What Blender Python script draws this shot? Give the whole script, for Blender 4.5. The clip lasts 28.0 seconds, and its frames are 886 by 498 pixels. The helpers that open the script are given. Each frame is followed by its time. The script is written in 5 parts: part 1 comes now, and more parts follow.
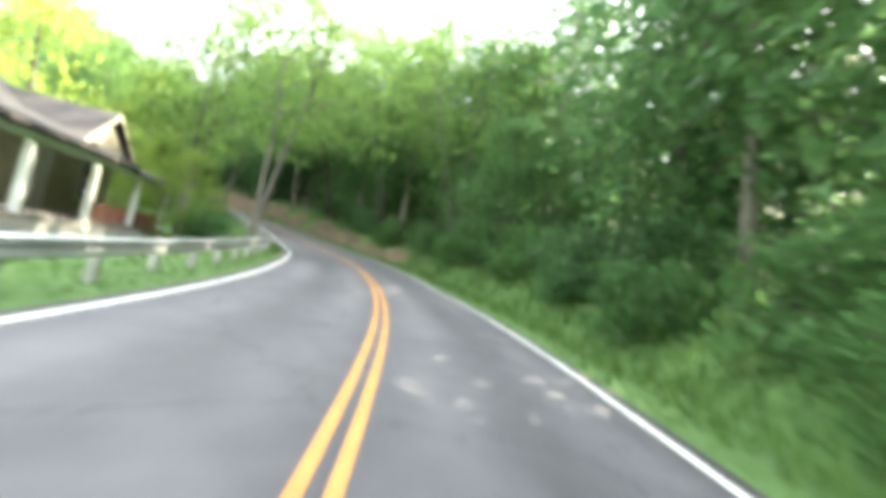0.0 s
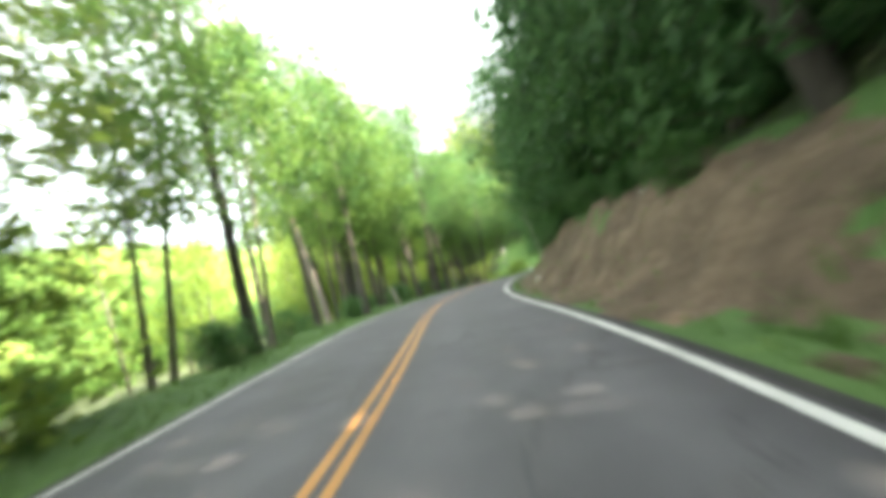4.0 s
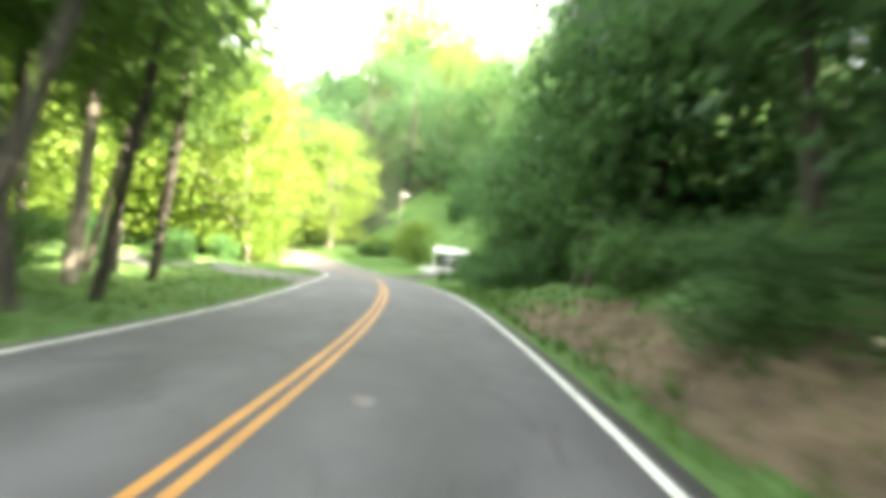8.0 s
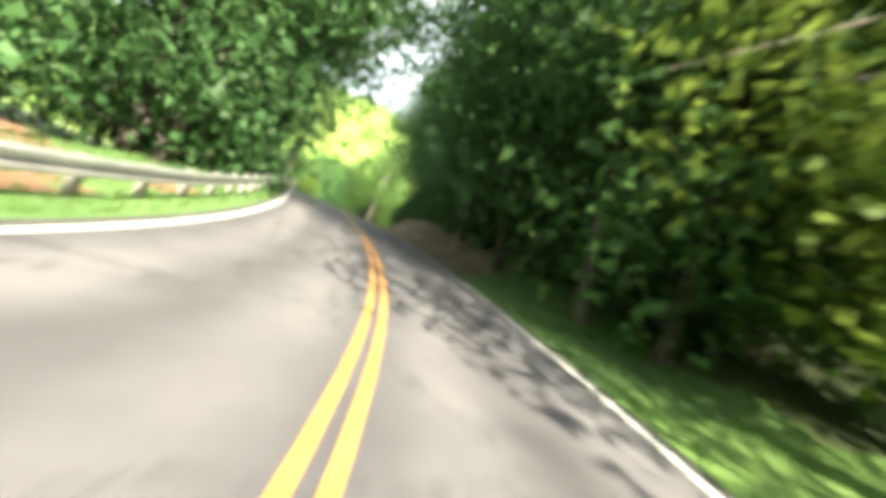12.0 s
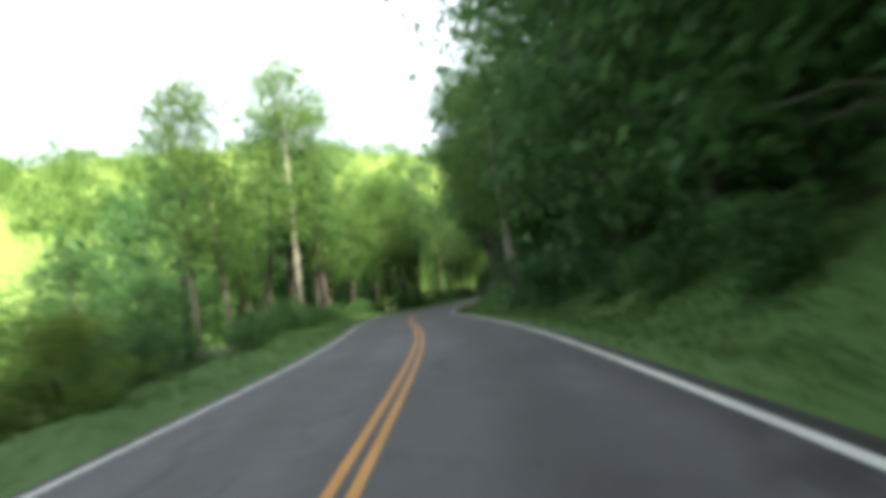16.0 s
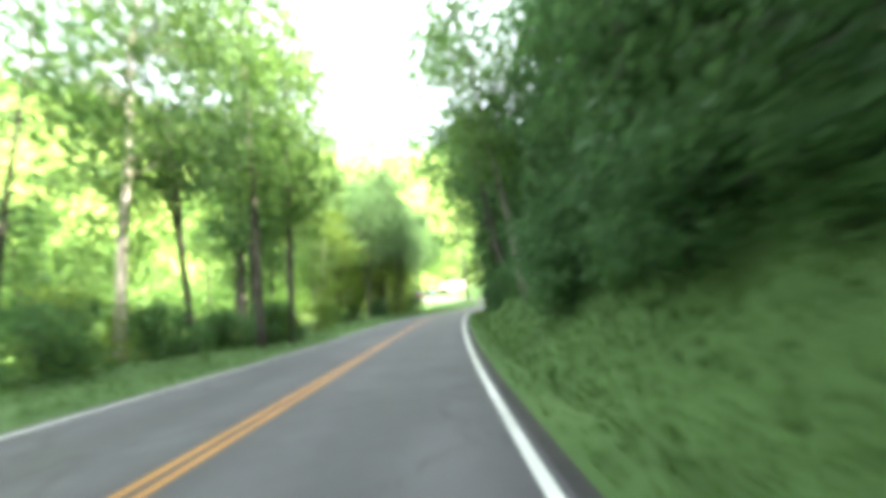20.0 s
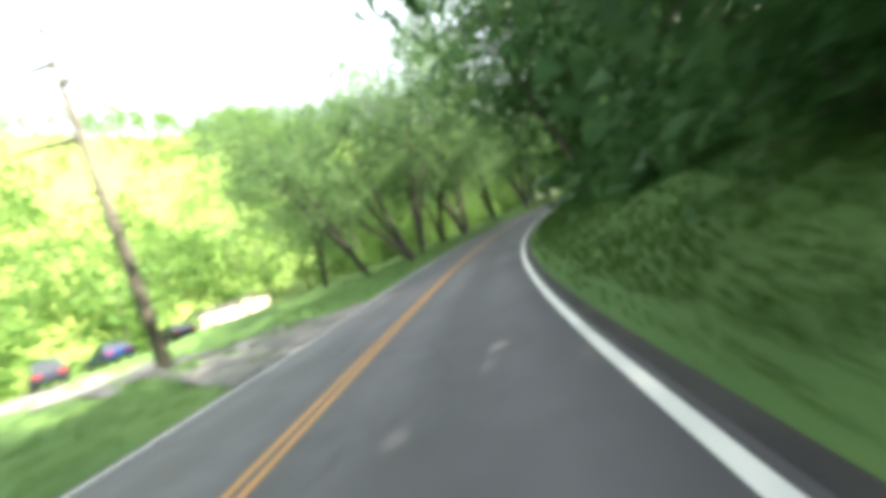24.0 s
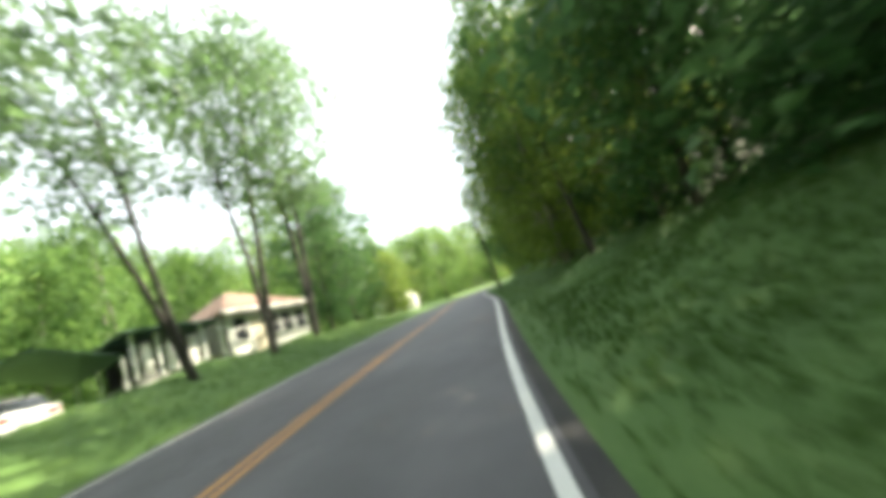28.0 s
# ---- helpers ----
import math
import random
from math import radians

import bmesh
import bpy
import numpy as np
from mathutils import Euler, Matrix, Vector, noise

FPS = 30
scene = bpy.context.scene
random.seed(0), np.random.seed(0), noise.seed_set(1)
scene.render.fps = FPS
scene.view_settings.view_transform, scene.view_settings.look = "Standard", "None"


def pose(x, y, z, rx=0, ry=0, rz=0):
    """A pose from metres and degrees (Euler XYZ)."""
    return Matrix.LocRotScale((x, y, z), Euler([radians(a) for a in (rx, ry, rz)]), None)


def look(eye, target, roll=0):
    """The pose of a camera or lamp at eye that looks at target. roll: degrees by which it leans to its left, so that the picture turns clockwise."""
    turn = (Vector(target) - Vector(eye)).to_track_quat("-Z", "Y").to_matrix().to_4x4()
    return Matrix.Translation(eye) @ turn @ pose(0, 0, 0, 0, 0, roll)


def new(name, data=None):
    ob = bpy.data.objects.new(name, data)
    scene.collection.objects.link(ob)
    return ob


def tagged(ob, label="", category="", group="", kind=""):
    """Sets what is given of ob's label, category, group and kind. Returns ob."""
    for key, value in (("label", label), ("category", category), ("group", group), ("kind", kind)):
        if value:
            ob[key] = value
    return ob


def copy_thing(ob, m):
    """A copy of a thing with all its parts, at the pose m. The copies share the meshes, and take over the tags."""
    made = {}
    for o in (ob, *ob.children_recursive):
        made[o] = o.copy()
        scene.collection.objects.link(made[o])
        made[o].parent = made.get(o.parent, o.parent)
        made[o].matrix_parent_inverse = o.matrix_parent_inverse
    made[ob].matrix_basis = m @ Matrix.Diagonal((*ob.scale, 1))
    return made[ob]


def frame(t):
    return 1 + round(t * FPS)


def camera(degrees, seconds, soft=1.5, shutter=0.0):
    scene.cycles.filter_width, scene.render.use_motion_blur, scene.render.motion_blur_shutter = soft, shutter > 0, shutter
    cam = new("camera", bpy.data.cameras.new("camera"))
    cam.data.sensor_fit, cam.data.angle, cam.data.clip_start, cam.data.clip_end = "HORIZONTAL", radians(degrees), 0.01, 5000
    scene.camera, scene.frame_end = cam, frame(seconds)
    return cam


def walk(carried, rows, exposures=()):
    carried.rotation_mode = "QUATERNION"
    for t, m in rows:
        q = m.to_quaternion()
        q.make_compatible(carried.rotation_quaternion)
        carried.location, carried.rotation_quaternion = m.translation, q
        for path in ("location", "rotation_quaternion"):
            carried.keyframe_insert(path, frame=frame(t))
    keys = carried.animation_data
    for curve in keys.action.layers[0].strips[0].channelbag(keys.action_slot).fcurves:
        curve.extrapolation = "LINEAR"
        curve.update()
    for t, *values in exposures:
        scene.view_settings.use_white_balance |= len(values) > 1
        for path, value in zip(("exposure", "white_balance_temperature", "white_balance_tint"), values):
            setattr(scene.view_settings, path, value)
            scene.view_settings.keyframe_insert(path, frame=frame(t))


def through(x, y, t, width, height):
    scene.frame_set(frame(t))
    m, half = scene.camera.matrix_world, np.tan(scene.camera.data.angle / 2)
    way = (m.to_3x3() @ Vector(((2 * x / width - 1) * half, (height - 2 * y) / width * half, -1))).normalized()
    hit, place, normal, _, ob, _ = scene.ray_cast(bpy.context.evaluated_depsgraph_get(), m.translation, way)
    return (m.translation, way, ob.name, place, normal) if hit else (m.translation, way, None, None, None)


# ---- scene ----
# ---- camera ----
FOV = 90.1
ROWS = (
    (0.0, 0.30, -2.05, 1.34, -2.47, 3.09, 12.10),
    (0.5, 0.42, 4.61, 1.43, 0.53, 3.26, 23.16),
    (1.0, -0.21, 11.31, 1.55, 7.44, 1.91, 24.95),
    (1.5, -1.73, 18.11, 1.82, 16.05, 2.62, 24.59),
    (2.0, -3.91, 24.90, 2.17, 23.74, 3.45, 24.26),
    (2.5, -6.71, 31.56, 2.51, 31.51, 4.95, 24.13),
    (3.0, -10.18, 38.23, 3.06, 39.43, 5.70, 17.15),
    (3.5, -14.55, 44.57, 3.78, 46.93, 6.45, 1.79),
    (4.0, -19.83, 50.47, 4.52, 54.98, 7.20, -13.57),
    (4.5, -25.89, 55.77, 5.18, 61.11, 7.95, -20.55),
    (5.0, -32.28, 60.81, 5.68, 52.82, 6.20, -23.11),
    (5.5, -38.22, 66.08, 6.06, 45.80, 7.06, -22.82),
    (6.0, -43.40, 72.24, 6.45, 38.43, 8.84, -15.37),
    (6.5, -48.96, 78.61, 7.02, 35.90, 9.85, -1.23),
    (7.0, -54.46, 85.51, 7.35, 36.61, 7.19, 4.94),
    (7.5, -60.10, 92.39, 7.43, 39.99, 3.41, 5.62),
    (8.0, -66.18, 98.71, 7.34, 45.21, 1.37, 5.61),
    (8.5, -72.28, 104.80, 7.14, 47.85, -0.05, 10.15),
    (9.0, -78.63, 110.26, 7.02, 51.06, 0.73, 16.53),
    (9.5, -85.21, 114.86, 6.92, 56.61, -0.40, 16.81),
    (10.0, -91.78, 118.82, 6.73, 63.46, -0.20, 15.82),
    (10.5, -98.81, 122.22, 6.46, 69.92, -1.61, 18.59),
    (11.0, -106.28, 124.46, 6.36, 74.74, -2.59, 21.29),
    (11.5, -114.00, 125.61, 6.68, 82.61, 1.28, 24.04),
    (12.0, -121.04, 126.07, 7.23, 94.12, 4.41, 22.87),
    (12.5, -127.67, 125.47, 7.91, 104.33, 7.54, 20.29),
    (13.0, -134.26, 124.02, 8.69, 112.33, 10.67, 17.72),
    (13.5, -141.22, 121.80, 9.54, 118.11, 13.80, 16.55),
    (14.0, -148.97, 119.01, 10.46, 119.95, 14.93, -5.30),
    (14.5, -156.65, 116.52, 11.00, 115.46, 10.28, -22.50),
    (15.0, -164.25, 114.61, 11.41, 107.05, 7.20, -28.77),
    (15.5, -171.91, 112.94, 11.76, 93.22, 5.07, -22.14),
    (16.0, -179.91, 112.25, 11.89, 88.62, 5.32, -8.90),
    (16.5, -188.01, 112.22, 11.85, 87.98, 4.11, -1.54),
    (17.0, -196.04, 111.95, 11.79, 89.48, 3.18, -0.50),
    (17.5, -203.98, 112.20, 11.62, 95.19, 2.35, -12.79),
    (18.0, -211.69, 112.25, 11.40, 95.51, 3.45, -26.79),
    (18.5, -218.99, 112.40, 11.28, 89.71, 0.65, -29.72),
    (19.0, -225.96, 113.60, 11.10, 79.09, 1.20, -23.54),
    (19.5, -232.80, 115.18, 11.02, 70.26, 4.42, -12.08),
    (20.0, -239.66, 117.27, 10.92, 67.98, 7.39, -5.90),
    (20.5, -246.56, 119.73, 10.89, 69.57, 6.34, -5.20),
    (21.0, -253.78, 122.40, 10.96, 68.63, 5.50, -6.61),
    (21.5, -261.12, 125.28, 11.12, 67.48, 4.66, -9.71),
    (22.0, -268.62, 128.42, 11.30, 66.11, 3.81, -12.81),
    (22.5, -276.26, 131.96, 11.46, 63.19, 2.97, -14.22),
    (23.0, -283.64, 136.96, 11.49, 59.09, 2.89, -19.72),
    (23.5, -290.60, 142.39, 11.43, 53.05, 2.00, -19.57),
    (24.0, -296.70, 148.65, 11.65, 46.36, 3.61, -18.96),
    (24.5, -302.33, 155.20, 12.18, 40.44, 6.71, -16.51),
    (25.0, -307.31, 162.07, 12.85, 35.20, 8.74, -16.50),
    (25.5, -311.71, 168.91, 13.64, 32.07, 10.32, -21.16),
    (26.0, -315.45, 175.62, 14.48, 27.87, 10.53, -24.07),
    (26.5, -318.33, 182.22, 15.37, 21.11, 10.25, -28.41),
    (27.0, -320.20, 188.89, 16.20, 13.24, 11.08, -27.88),
    (27.5, -321.50, 195.58, 17.06, 5.21, 10.72, -20.73),
    (28.0, -322.00, 202.38, 17.92, 0.79, 11.02, -18.67),
)
BEND = (-11.881, -5.862, 0.398, 7.148, 14.670, 14.066, 12.678, 16.685, 19.112, 17.274, 15.465, 16.554, 17.344, 12.448, 0.655, -11.934, -16.739, -16.110, -10.219, -2.038, 3.461, 5.682, 5.990, 6.198, 7.825, 9.515, 8.705, 7.392, 8.479, 11.789, 16.726, 21.535, 22.966, 23.607, 23.922, 19.556, 13.258, 7.843, 3.226, -3.805, -13.937, -20.233, -19.546, -13.418, -5.338, 3.187, 9.252, 9.656, 3.348, -6.704, -15.754, -19.608, -17.502, -12.111, -6.565, -2.653, -1.882, -2.829, -2.480, -2.808, -5.084, -8.413, -11.806, -13.936, -13.161, -10.859, -8.271, -7.057, -7.247, -7.663, -8.939, -12.218, -15.805, -17.432, -17.473, -16.067, -12.314, -6.969, -1.408, 2.972, 6.136)
GRADE = (6.9, 17.1, 29.6, 35.7, 46.3, 94.5, 95.7, 62.5, 61.7, 58.9, 22.7, -10.3, -17.9, -2.2, -26.2, -35.4, 37.7, 91.6, 117.0, 109.1, 75.8, 33.9, -1.9, -10.6, -7.4, -12.7, -24.2, -18.6, -0.6, 16.1, 20.3, 2.4, 4.8, 54.6, 91.1, 108.1, 122.2, 114.8, 108.1, 105.8, 90.9)
BANK = (0.87, 0.97, 0.30, -0.87, 2.24, 0.26, -0.53, -0.69, -1.73, -1.78, 0.16, 1.07, 0.37, 0.10, -1.10, -0.68, 1.24, 3.55, 2.72, 2.11, -1.23, -0.58, 0.64, -0.65, -2.09, -3.39, -3.38, -2.29, -2.12, -0.37, -0.09, -0.75, -1.31, 0.88, -0.22, -2.02, -2.57, -3.29, -1.46, -2.11, -1.81)
EXPOSE = (
    (0.0, 3.65, 6450, 6), (1.0, 3.6, 6600, 5), (2.0, 4.0, 6600, 4), (5.0, 3.20, 6700, 5), (6.0, 3.55, 6900, 5), (7.0, 3.8, 6950, 5), (9.0, 3.9, 6650, 5), (10.0, 3.35, 6600, 5), (11.0, 3.0, 6600, 5),
    (12.5, 2.5, 6550, 5), (14.0, 2.35, 6550, 5), (15.0, 0.92, 6450, 5), (16.0, 2.0, 6250, 5), (17.0, 3.25, 5950, 5), (18.0, 3.05, 6750, 4), (19.0, 3.6, 6350, 4),
    (20.0, 3.65, 6200, 5), (23.0, 2.75, 6550, 5), (24.0, 2.68, 6250, 6), (25.0, 2.82, 6200, 6), (26.0, 3.1, 6050, 6), (27.0, 3.0, 6450, 5), (28.0, 2.35, 6400, 5))

LANE = 3.3          # middle to the right edge line
LANE_LEFT = 3.42     # middle to the left edge line


def lens_pose(x, y, z, yaw, pitch, roll):
    return Matrix.Translation((x, y, z)) @ pose(0, 0, 0, 0, 0, yaw) @ pose(0, 0, 0, 90 + pitch) @ pose(0, 0, 0, 0, 0, roll)


cam = camera(FOV, 28.0, soft=7.0, shutter=0.5)
walk(cam, [(r[0], lens_pose(*r[1:])) for r in ROWS], exposures=EXPOSE)

# ---- sky and sun ----
SUN_AZ, SUN_EL = 58.0, 39.0      # degrees from +y towards +x, and above the ground
world = bpy.data.worlds.new("sky")
scene.world = world
world.use_nodes = True
wn = world.node_tree
wn.nodes.clear()
sky = wn.nodes.new("ShaderNodeTexSky")
sky.sky_type = "NISHITA"
sky.sun_disc = False
sky.sun_elevation, sky.sun_rotation = radians(SUN_EL), radians(SUN_AZ)
sky.air_density, sky.dust_density, sky.ozone_density = 1.0, 3.0, 1.0
back = wn.nodes.new("ShaderNodeBackground")
back.inputs["Strength"].default_value = 0.095
wout = wn.nodes.new("ShaderNodeOutputWorld")
haze = wn.nodes.new("ShaderNodeMixRGB")
haze.inputs[0].default_value = 0.6
haze.inputs[2].default_value = (7.5, 7.5, 7.3, 1)
wn.links.new(sky.outputs[0], haze.inputs[1])
wn.links.new(haze.outputs[0], back.inputs[0])
wn.links.new(back.outputs[0], wout.inputs[0])
sun_data = bpy.data.lights.new("sun", "SUN")
sun_data.energy, sun_data.angle, sun_data.color = 5.0, radians(0.6), (1.0, 0.88, 0.69)
sun = new("sun", sun_data)
sun.matrix_world = look((0, 0, 60), (-math.sin(radians(SUN_AZ)) * math.cos(radians(SUN_EL)), -math.cos(radians(SUN_AZ)) * math.cos(radians(SUN_EL)), 60 - math.sin(radians(SUN_EL))))


# ---- materials ----
def material(name, rough=0.8, metal=0.0):
    m = bpy.data.materials.new(name)
    m.use_nodes = True
    b = m.node_tree.nodes["Principled BSDF"]
    b.inputs["Roughness"].default_value = rough
    b.inputs["Metallic"].default_value = metal
    return m, m.node_tree.nodes, m.node_tree.links, b


def noise_node(n, l, scale, detail=4.0, rough=0.6, vec=None):
    t = n.new("ShaderNodeTexNoise")
    t.inputs["Scale"].default_value, t.inputs["Detail"].default_value, t.inputs["Roughness"].default_value = scale, detail, rough
    if vec is not None:
        l.new(vec, t.inputs["Vector"])
    return t


def ramp_node(n, l, fac, stops):
    r = n.new("ShaderNodeValToRGB")
    e = r.color_ramp.elements
    e[0].position, e[0].color = stops[0][0], (*stops[0][1], 1)
    e[1].position, e[1].color = stops[-1][0], (*stops[-1][1], 1)
    for p, c in stops[1:-1]:
        k = e.new(p)
        k.color = (*c, 1)
    l.new(fac, r.inputs[0])
    return r


def surface(name, dark, mid, light, scale, fine, rough=0.85, metal=0.0, bump=0.3, dist=0.02, stretch=None, vary=0.0):
    """A material of three tones over a coarse and a fine noise in world metres, with bump."""
    m, n, l, b = material(name, rough, metal)
    g = n.new("ShaderNodeNewGeometry") if stretch is None else n.new("ShaderNodeTexCoord")
    v = g.outputs["Position"] if stretch is None else g.outputs["Object"]
    if stretch is not None:
        mp = n.new("ShaderNodeMapping")
        mp.inputs["Scale"].default_value = stretch
        l.new(v, mp.inputs["Vector"])
        v = mp.outputs[0]
    a, f = noise_node(n, l, scale, 5, 0.6, v), noise_node(n, l, fine, 6, 0.7, v)
    mix = n.new("ShaderNodeMath")
    mix.operation = "MULTIPLY_ADD"
    l.new(a.outputs["Fac"], mix.inputs[0])
    mix.inputs[1].default_value = 0.6
    sc = n.new("ShaderNodeMath")
    sc.operation = "MULTIPLY"
    sc.inputs[1].default_value = 0.4
    l.new(f.outputs["Fac"], sc.inputs[0])
    l.new(sc.outputs[0], mix.inputs[2])
    fac = mix.outputs[0]
    if vary:
        info = n.new("ShaderNodeObjectInfo")
        ad = n.new("ShaderNodeMath")
        ad.operation = "MULTIPLY_ADD"
        l.new(info.outputs["Random"], ad.inputs[0])
        ad.inputs[1].default_value = vary
        l.new(fac, ad.inputs[2])
        sb = n.new("ShaderNodeMath")
        sb.operation = "SUBTRACT"
        l.new(ad.outputs[0], sb.inputs[0])
        sb.inputs[1].default_value = vary / 2
        fac = sb.outputs[0]
    r = ramp_node(n, l, fac, ((0.34, dark), (0.5, mid), (0.66, light)))
    l.new(r.outputs[0], b.inputs["Base Color"])
    bp = n.new("ShaderNodeBump")
    bp.inputs["Strength"].default_value, bp.inputs["Distance"].default_value = bump, dist
    l.new(f.outputs["Fac"], bp.inputs["Height"])
    l.new(bp.outputs[0], b.inputs["Normal"])
    return m


def leaf_material(name, dark, mid, light, through=0.45):
    """Leaves that let part of the light through; the tone differs from leaf to leaf and tree to tree."""
    m, n, l, b = material(name, 0.55)
    g, info = n.new("ShaderNodeNewGeometry"), n.new("ShaderNodeObjectInfo")
    a = n.new("ShaderNodeMath")
    a.operation = "MULTIPLY_ADD"
    l.new(info.outputs["Random"], a.inputs[0])
    a.inputs[1].default_value = 0.4
    s = n.new("ShaderNodeMath")
    s.operation = "MULTIPLY"
    s.inputs[1].default_value = 0.6
    l.new(g.outputs["Random Per Island"], s.inputs[0])
    l.new(s.outputs[0], a.inputs[2])
    r = ramp_node(n, l, a.outputs[0], ((0.05, dark), (0.5, mid), (0.95, light)))
    l.new(r.outputs[0], b.inputs["Base Color"])
    b.inputs["Specular IOR Level"].default_value = 0.25
    t = n.new("ShaderNodeBsdfTranslucent")
    hs = n.new("ShaderNodeHueSaturation")
    hs.inputs["Hue"].default_value, hs.inputs["Saturation"].default_value, hs.inputs["Value"].default_value = 0.485, 0.95, 1.5
    l.new(r.outputs[0], hs.inputs["Color"])
    l.new(hs.outputs[0], t.inputs["Color"])
    mx = n.new("ShaderNodeMixShader")
    mx.inputs[0].default_value = through
    l.new(b.outputs[0], mx.inputs[1])
    l.new(t.outputs[0], mx.inputs[2])
    l.new(mx.outputs[0], n["Material Output"].inputs["Surface"])
    return m


def asphalt_material():
    """Worn asphalt: coarse and fine grain, pale polished wheel tracks, a dark oil band down each lane, thin sealed cracks."""
    m, n, l, b = material("asphalt", 0.74)
    pos, across = n.new("ShaderNodeNewGeometry").outputs["Position"], n.new("ShaderNodeAttribute")
    across.attribute_name = "across"
    big, mid, fine = noise_node(n, l, 0.22, 4, 0.6, pos), noise_node(n, l, 1.7, 5, 0.65, pos), noise_node(n, l, 70, 5, 0.7, pos)

    def calc(op, x, y, z=None):
        k = n.new("ShaderNodeMath")
        k.operation = op
        for i, q in enumerate((x, y, z)):
            if q is None:
                continue
            if isinstance(q, (int, float)):
                k.inputs[i].default_value = q
            else:
                l.new(q, k.inputs[i])
        return k.outputs[0]

    side = calc("ABSOLUTE", across.outputs["Fac"], 0.0)
    wave = calc("COSINE", calc("MULTIPLY", calc("SUBTRACT", side, 1.7), 2 * math.pi / 1.75), 0.0)
    lane = calc("MULTIPLY", wave, calc("MULTIPLY_ADD", big.outputs["Fac"], -0.16, -0.01))
    tone = calc("MULTIPLY_ADD", big.outputs["Fac"], 0.45, lane)
    tone = calc("MULTIPLY_ADD", mid.outputs["Fac"], 0.3, tone)
    tone = calc("MULTIPLY_ADD", fine.outputs["Fac"], 0.25, tone)
    r = ramp_node(n, l, tone, ((0.30, (0.044, 0.042, 0.047)), (0.5, (0.073, 0.071, 0.080)), (0.68, (0.108, 0.105, 0.114))))
    crack = n.new("ShaderNodeTexVoronoi")
    crack.feature = "DISTANCE_TO_EDGE"
    crack.inputs["Scale"].default_value = 0.28
    warp = n.new("ShaderNodeVectorMath")
    warp.operation = "MULTIPLY_ADD"
    l.new(noise_node(n, l, 0.9, 5, 0.7, pos).outputs["Color"], warp.inputs[0])
    warp.inputs[1].default_value = (1.6, 1.6, 0.0)
    l.new(pos, warp.inputs[2])
    l.new(warp.outputs[0], crack.inputs["Vector"])
    line = calc("LESS_THAN", crack.outputs["Distance"], 0.006)
    dark = n.new("ShaderNodeMixRGB")
    dark.blend_type = "MULTIPLY"
    l.new(calc("MULTIPLY", line, 0.55), dark.inputs[0])
    l.new(r.outputs[0], dark.inputs[1])
    dark.inputs[2].default_value = (0.3, 0.3, 0.3, 1)
    l.new(dark.outputs[0], b.inputs["Base Color"])
    l.new(calc("MULTIPLY_ADD", wave, -0.05, 0.74), b.inputs["Roughness"])
    bp = n.new("ShaderNodeBump")
    bp.inputs["Strength"].default_value, bp.inputs["Distance"].default_value = 0.4, 0.006
    l.new(fine.outputs["Fac"], bp.inputs["Height"])
    l.new(bp.outputs[0], b.inputs["Normal"])
    return m


ASPHALT = asphalt_material()
EDGE_ASPHALT = surface("asphalt_edge", (0.02, 0.02, 0.022), (0.035, 0.034, 0.035), (0.06, 0.055, 0.05), 1.2, 40, 0.9, 0, 0.6, 0.015)
PAINT_WHITE = surface("road_paint_white", (0.45, 0.45, 0.43), (0.62, 0.62, 0.6), (0.74, 0.74, 0.71), 1.3, 25, 0.6, 0, 0.2, 0.003)
PAINT_YELLOW = surface("road_paint_yellow", (0.30, 0.145, 0.035), (0.45, 0.21, 0.05), (0.54, 0.27, 0.075), 1.1, 25, 0.6, 0, 0.2, 0.003)
GRASS = surface("grass_ground", (0.042, 0.085, 0.020), (0.062, 0.125, 0.030), (0.092, 0.155, 0.045), 0.35, 9, 0.95, 0, 0.5, 0.04)
LAWN = surface("mown_lawn", (0.038, 0.085, 0.016), (0.068, 0.135, 0.026), (0.11, 0.18, 0.04), 0.25, 12, 0.95, 0, 0.6, 0.03)
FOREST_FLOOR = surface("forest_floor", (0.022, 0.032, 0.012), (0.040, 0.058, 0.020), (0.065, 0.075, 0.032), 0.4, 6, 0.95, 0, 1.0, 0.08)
DIRT = surface("clay_bank", (0.048, 0.034, 0.022), (0.118, 0.084, 0.055), (0.205, 0.148, 0.10), 0.8, 5, 0.95, 0, 1.0, 0.09)
RED_CLAY = surface("red_clay", (0.10, 0.045, 0.028), (0.19, 0.10, 0.062), (0.28, 0.16, 0.11), 0.8, 9, 0.95, 0, 1.0, 0.08)
GRAVEL = surface("gravel_drive", (0.08, 0.077, 0.073), (0.135, 0.13, 0.122), (0.21, 0.20, 0.19), 0.9, 30, 0.9, 0, 0.8, 0.02)
HILL = surface("far_hillside", (0.06, 0.10, 0.02), (0.12, 0.18, 0.035), (0.20, 0.26, 0.06), 0.02, 0.25, 0.95, 0, 0.5, 0.5)
BARK = surface("bark_grey", (0.04, 0.034, 0.028), (0.09, 0.078, 0.065), (0.16, 0.145, 0.125), 1.2, 9, 0.95, 0, 1.0, 0.04, (1, 1, 0.25), 0.25)
BARK_DARK = surface("bark_dark", (0.020, 0.018, 0.015), (0.046, 0.041, 0.035), (0.085, 0.076, 0.066), 1.2, 9, 0.95, 0, 1.0, 0.04, (1, 1, 0.25), 0.25)
BARK_PALE = surface("bark_pale", (0.16, 0.14, 0.115), (0.30, 0.27, 0.23), (0.44, 0.41, 0.36), 1.0, 8, 0.9, 0, 0.8, 0.03, (1, 1, 0.3), 0.2)
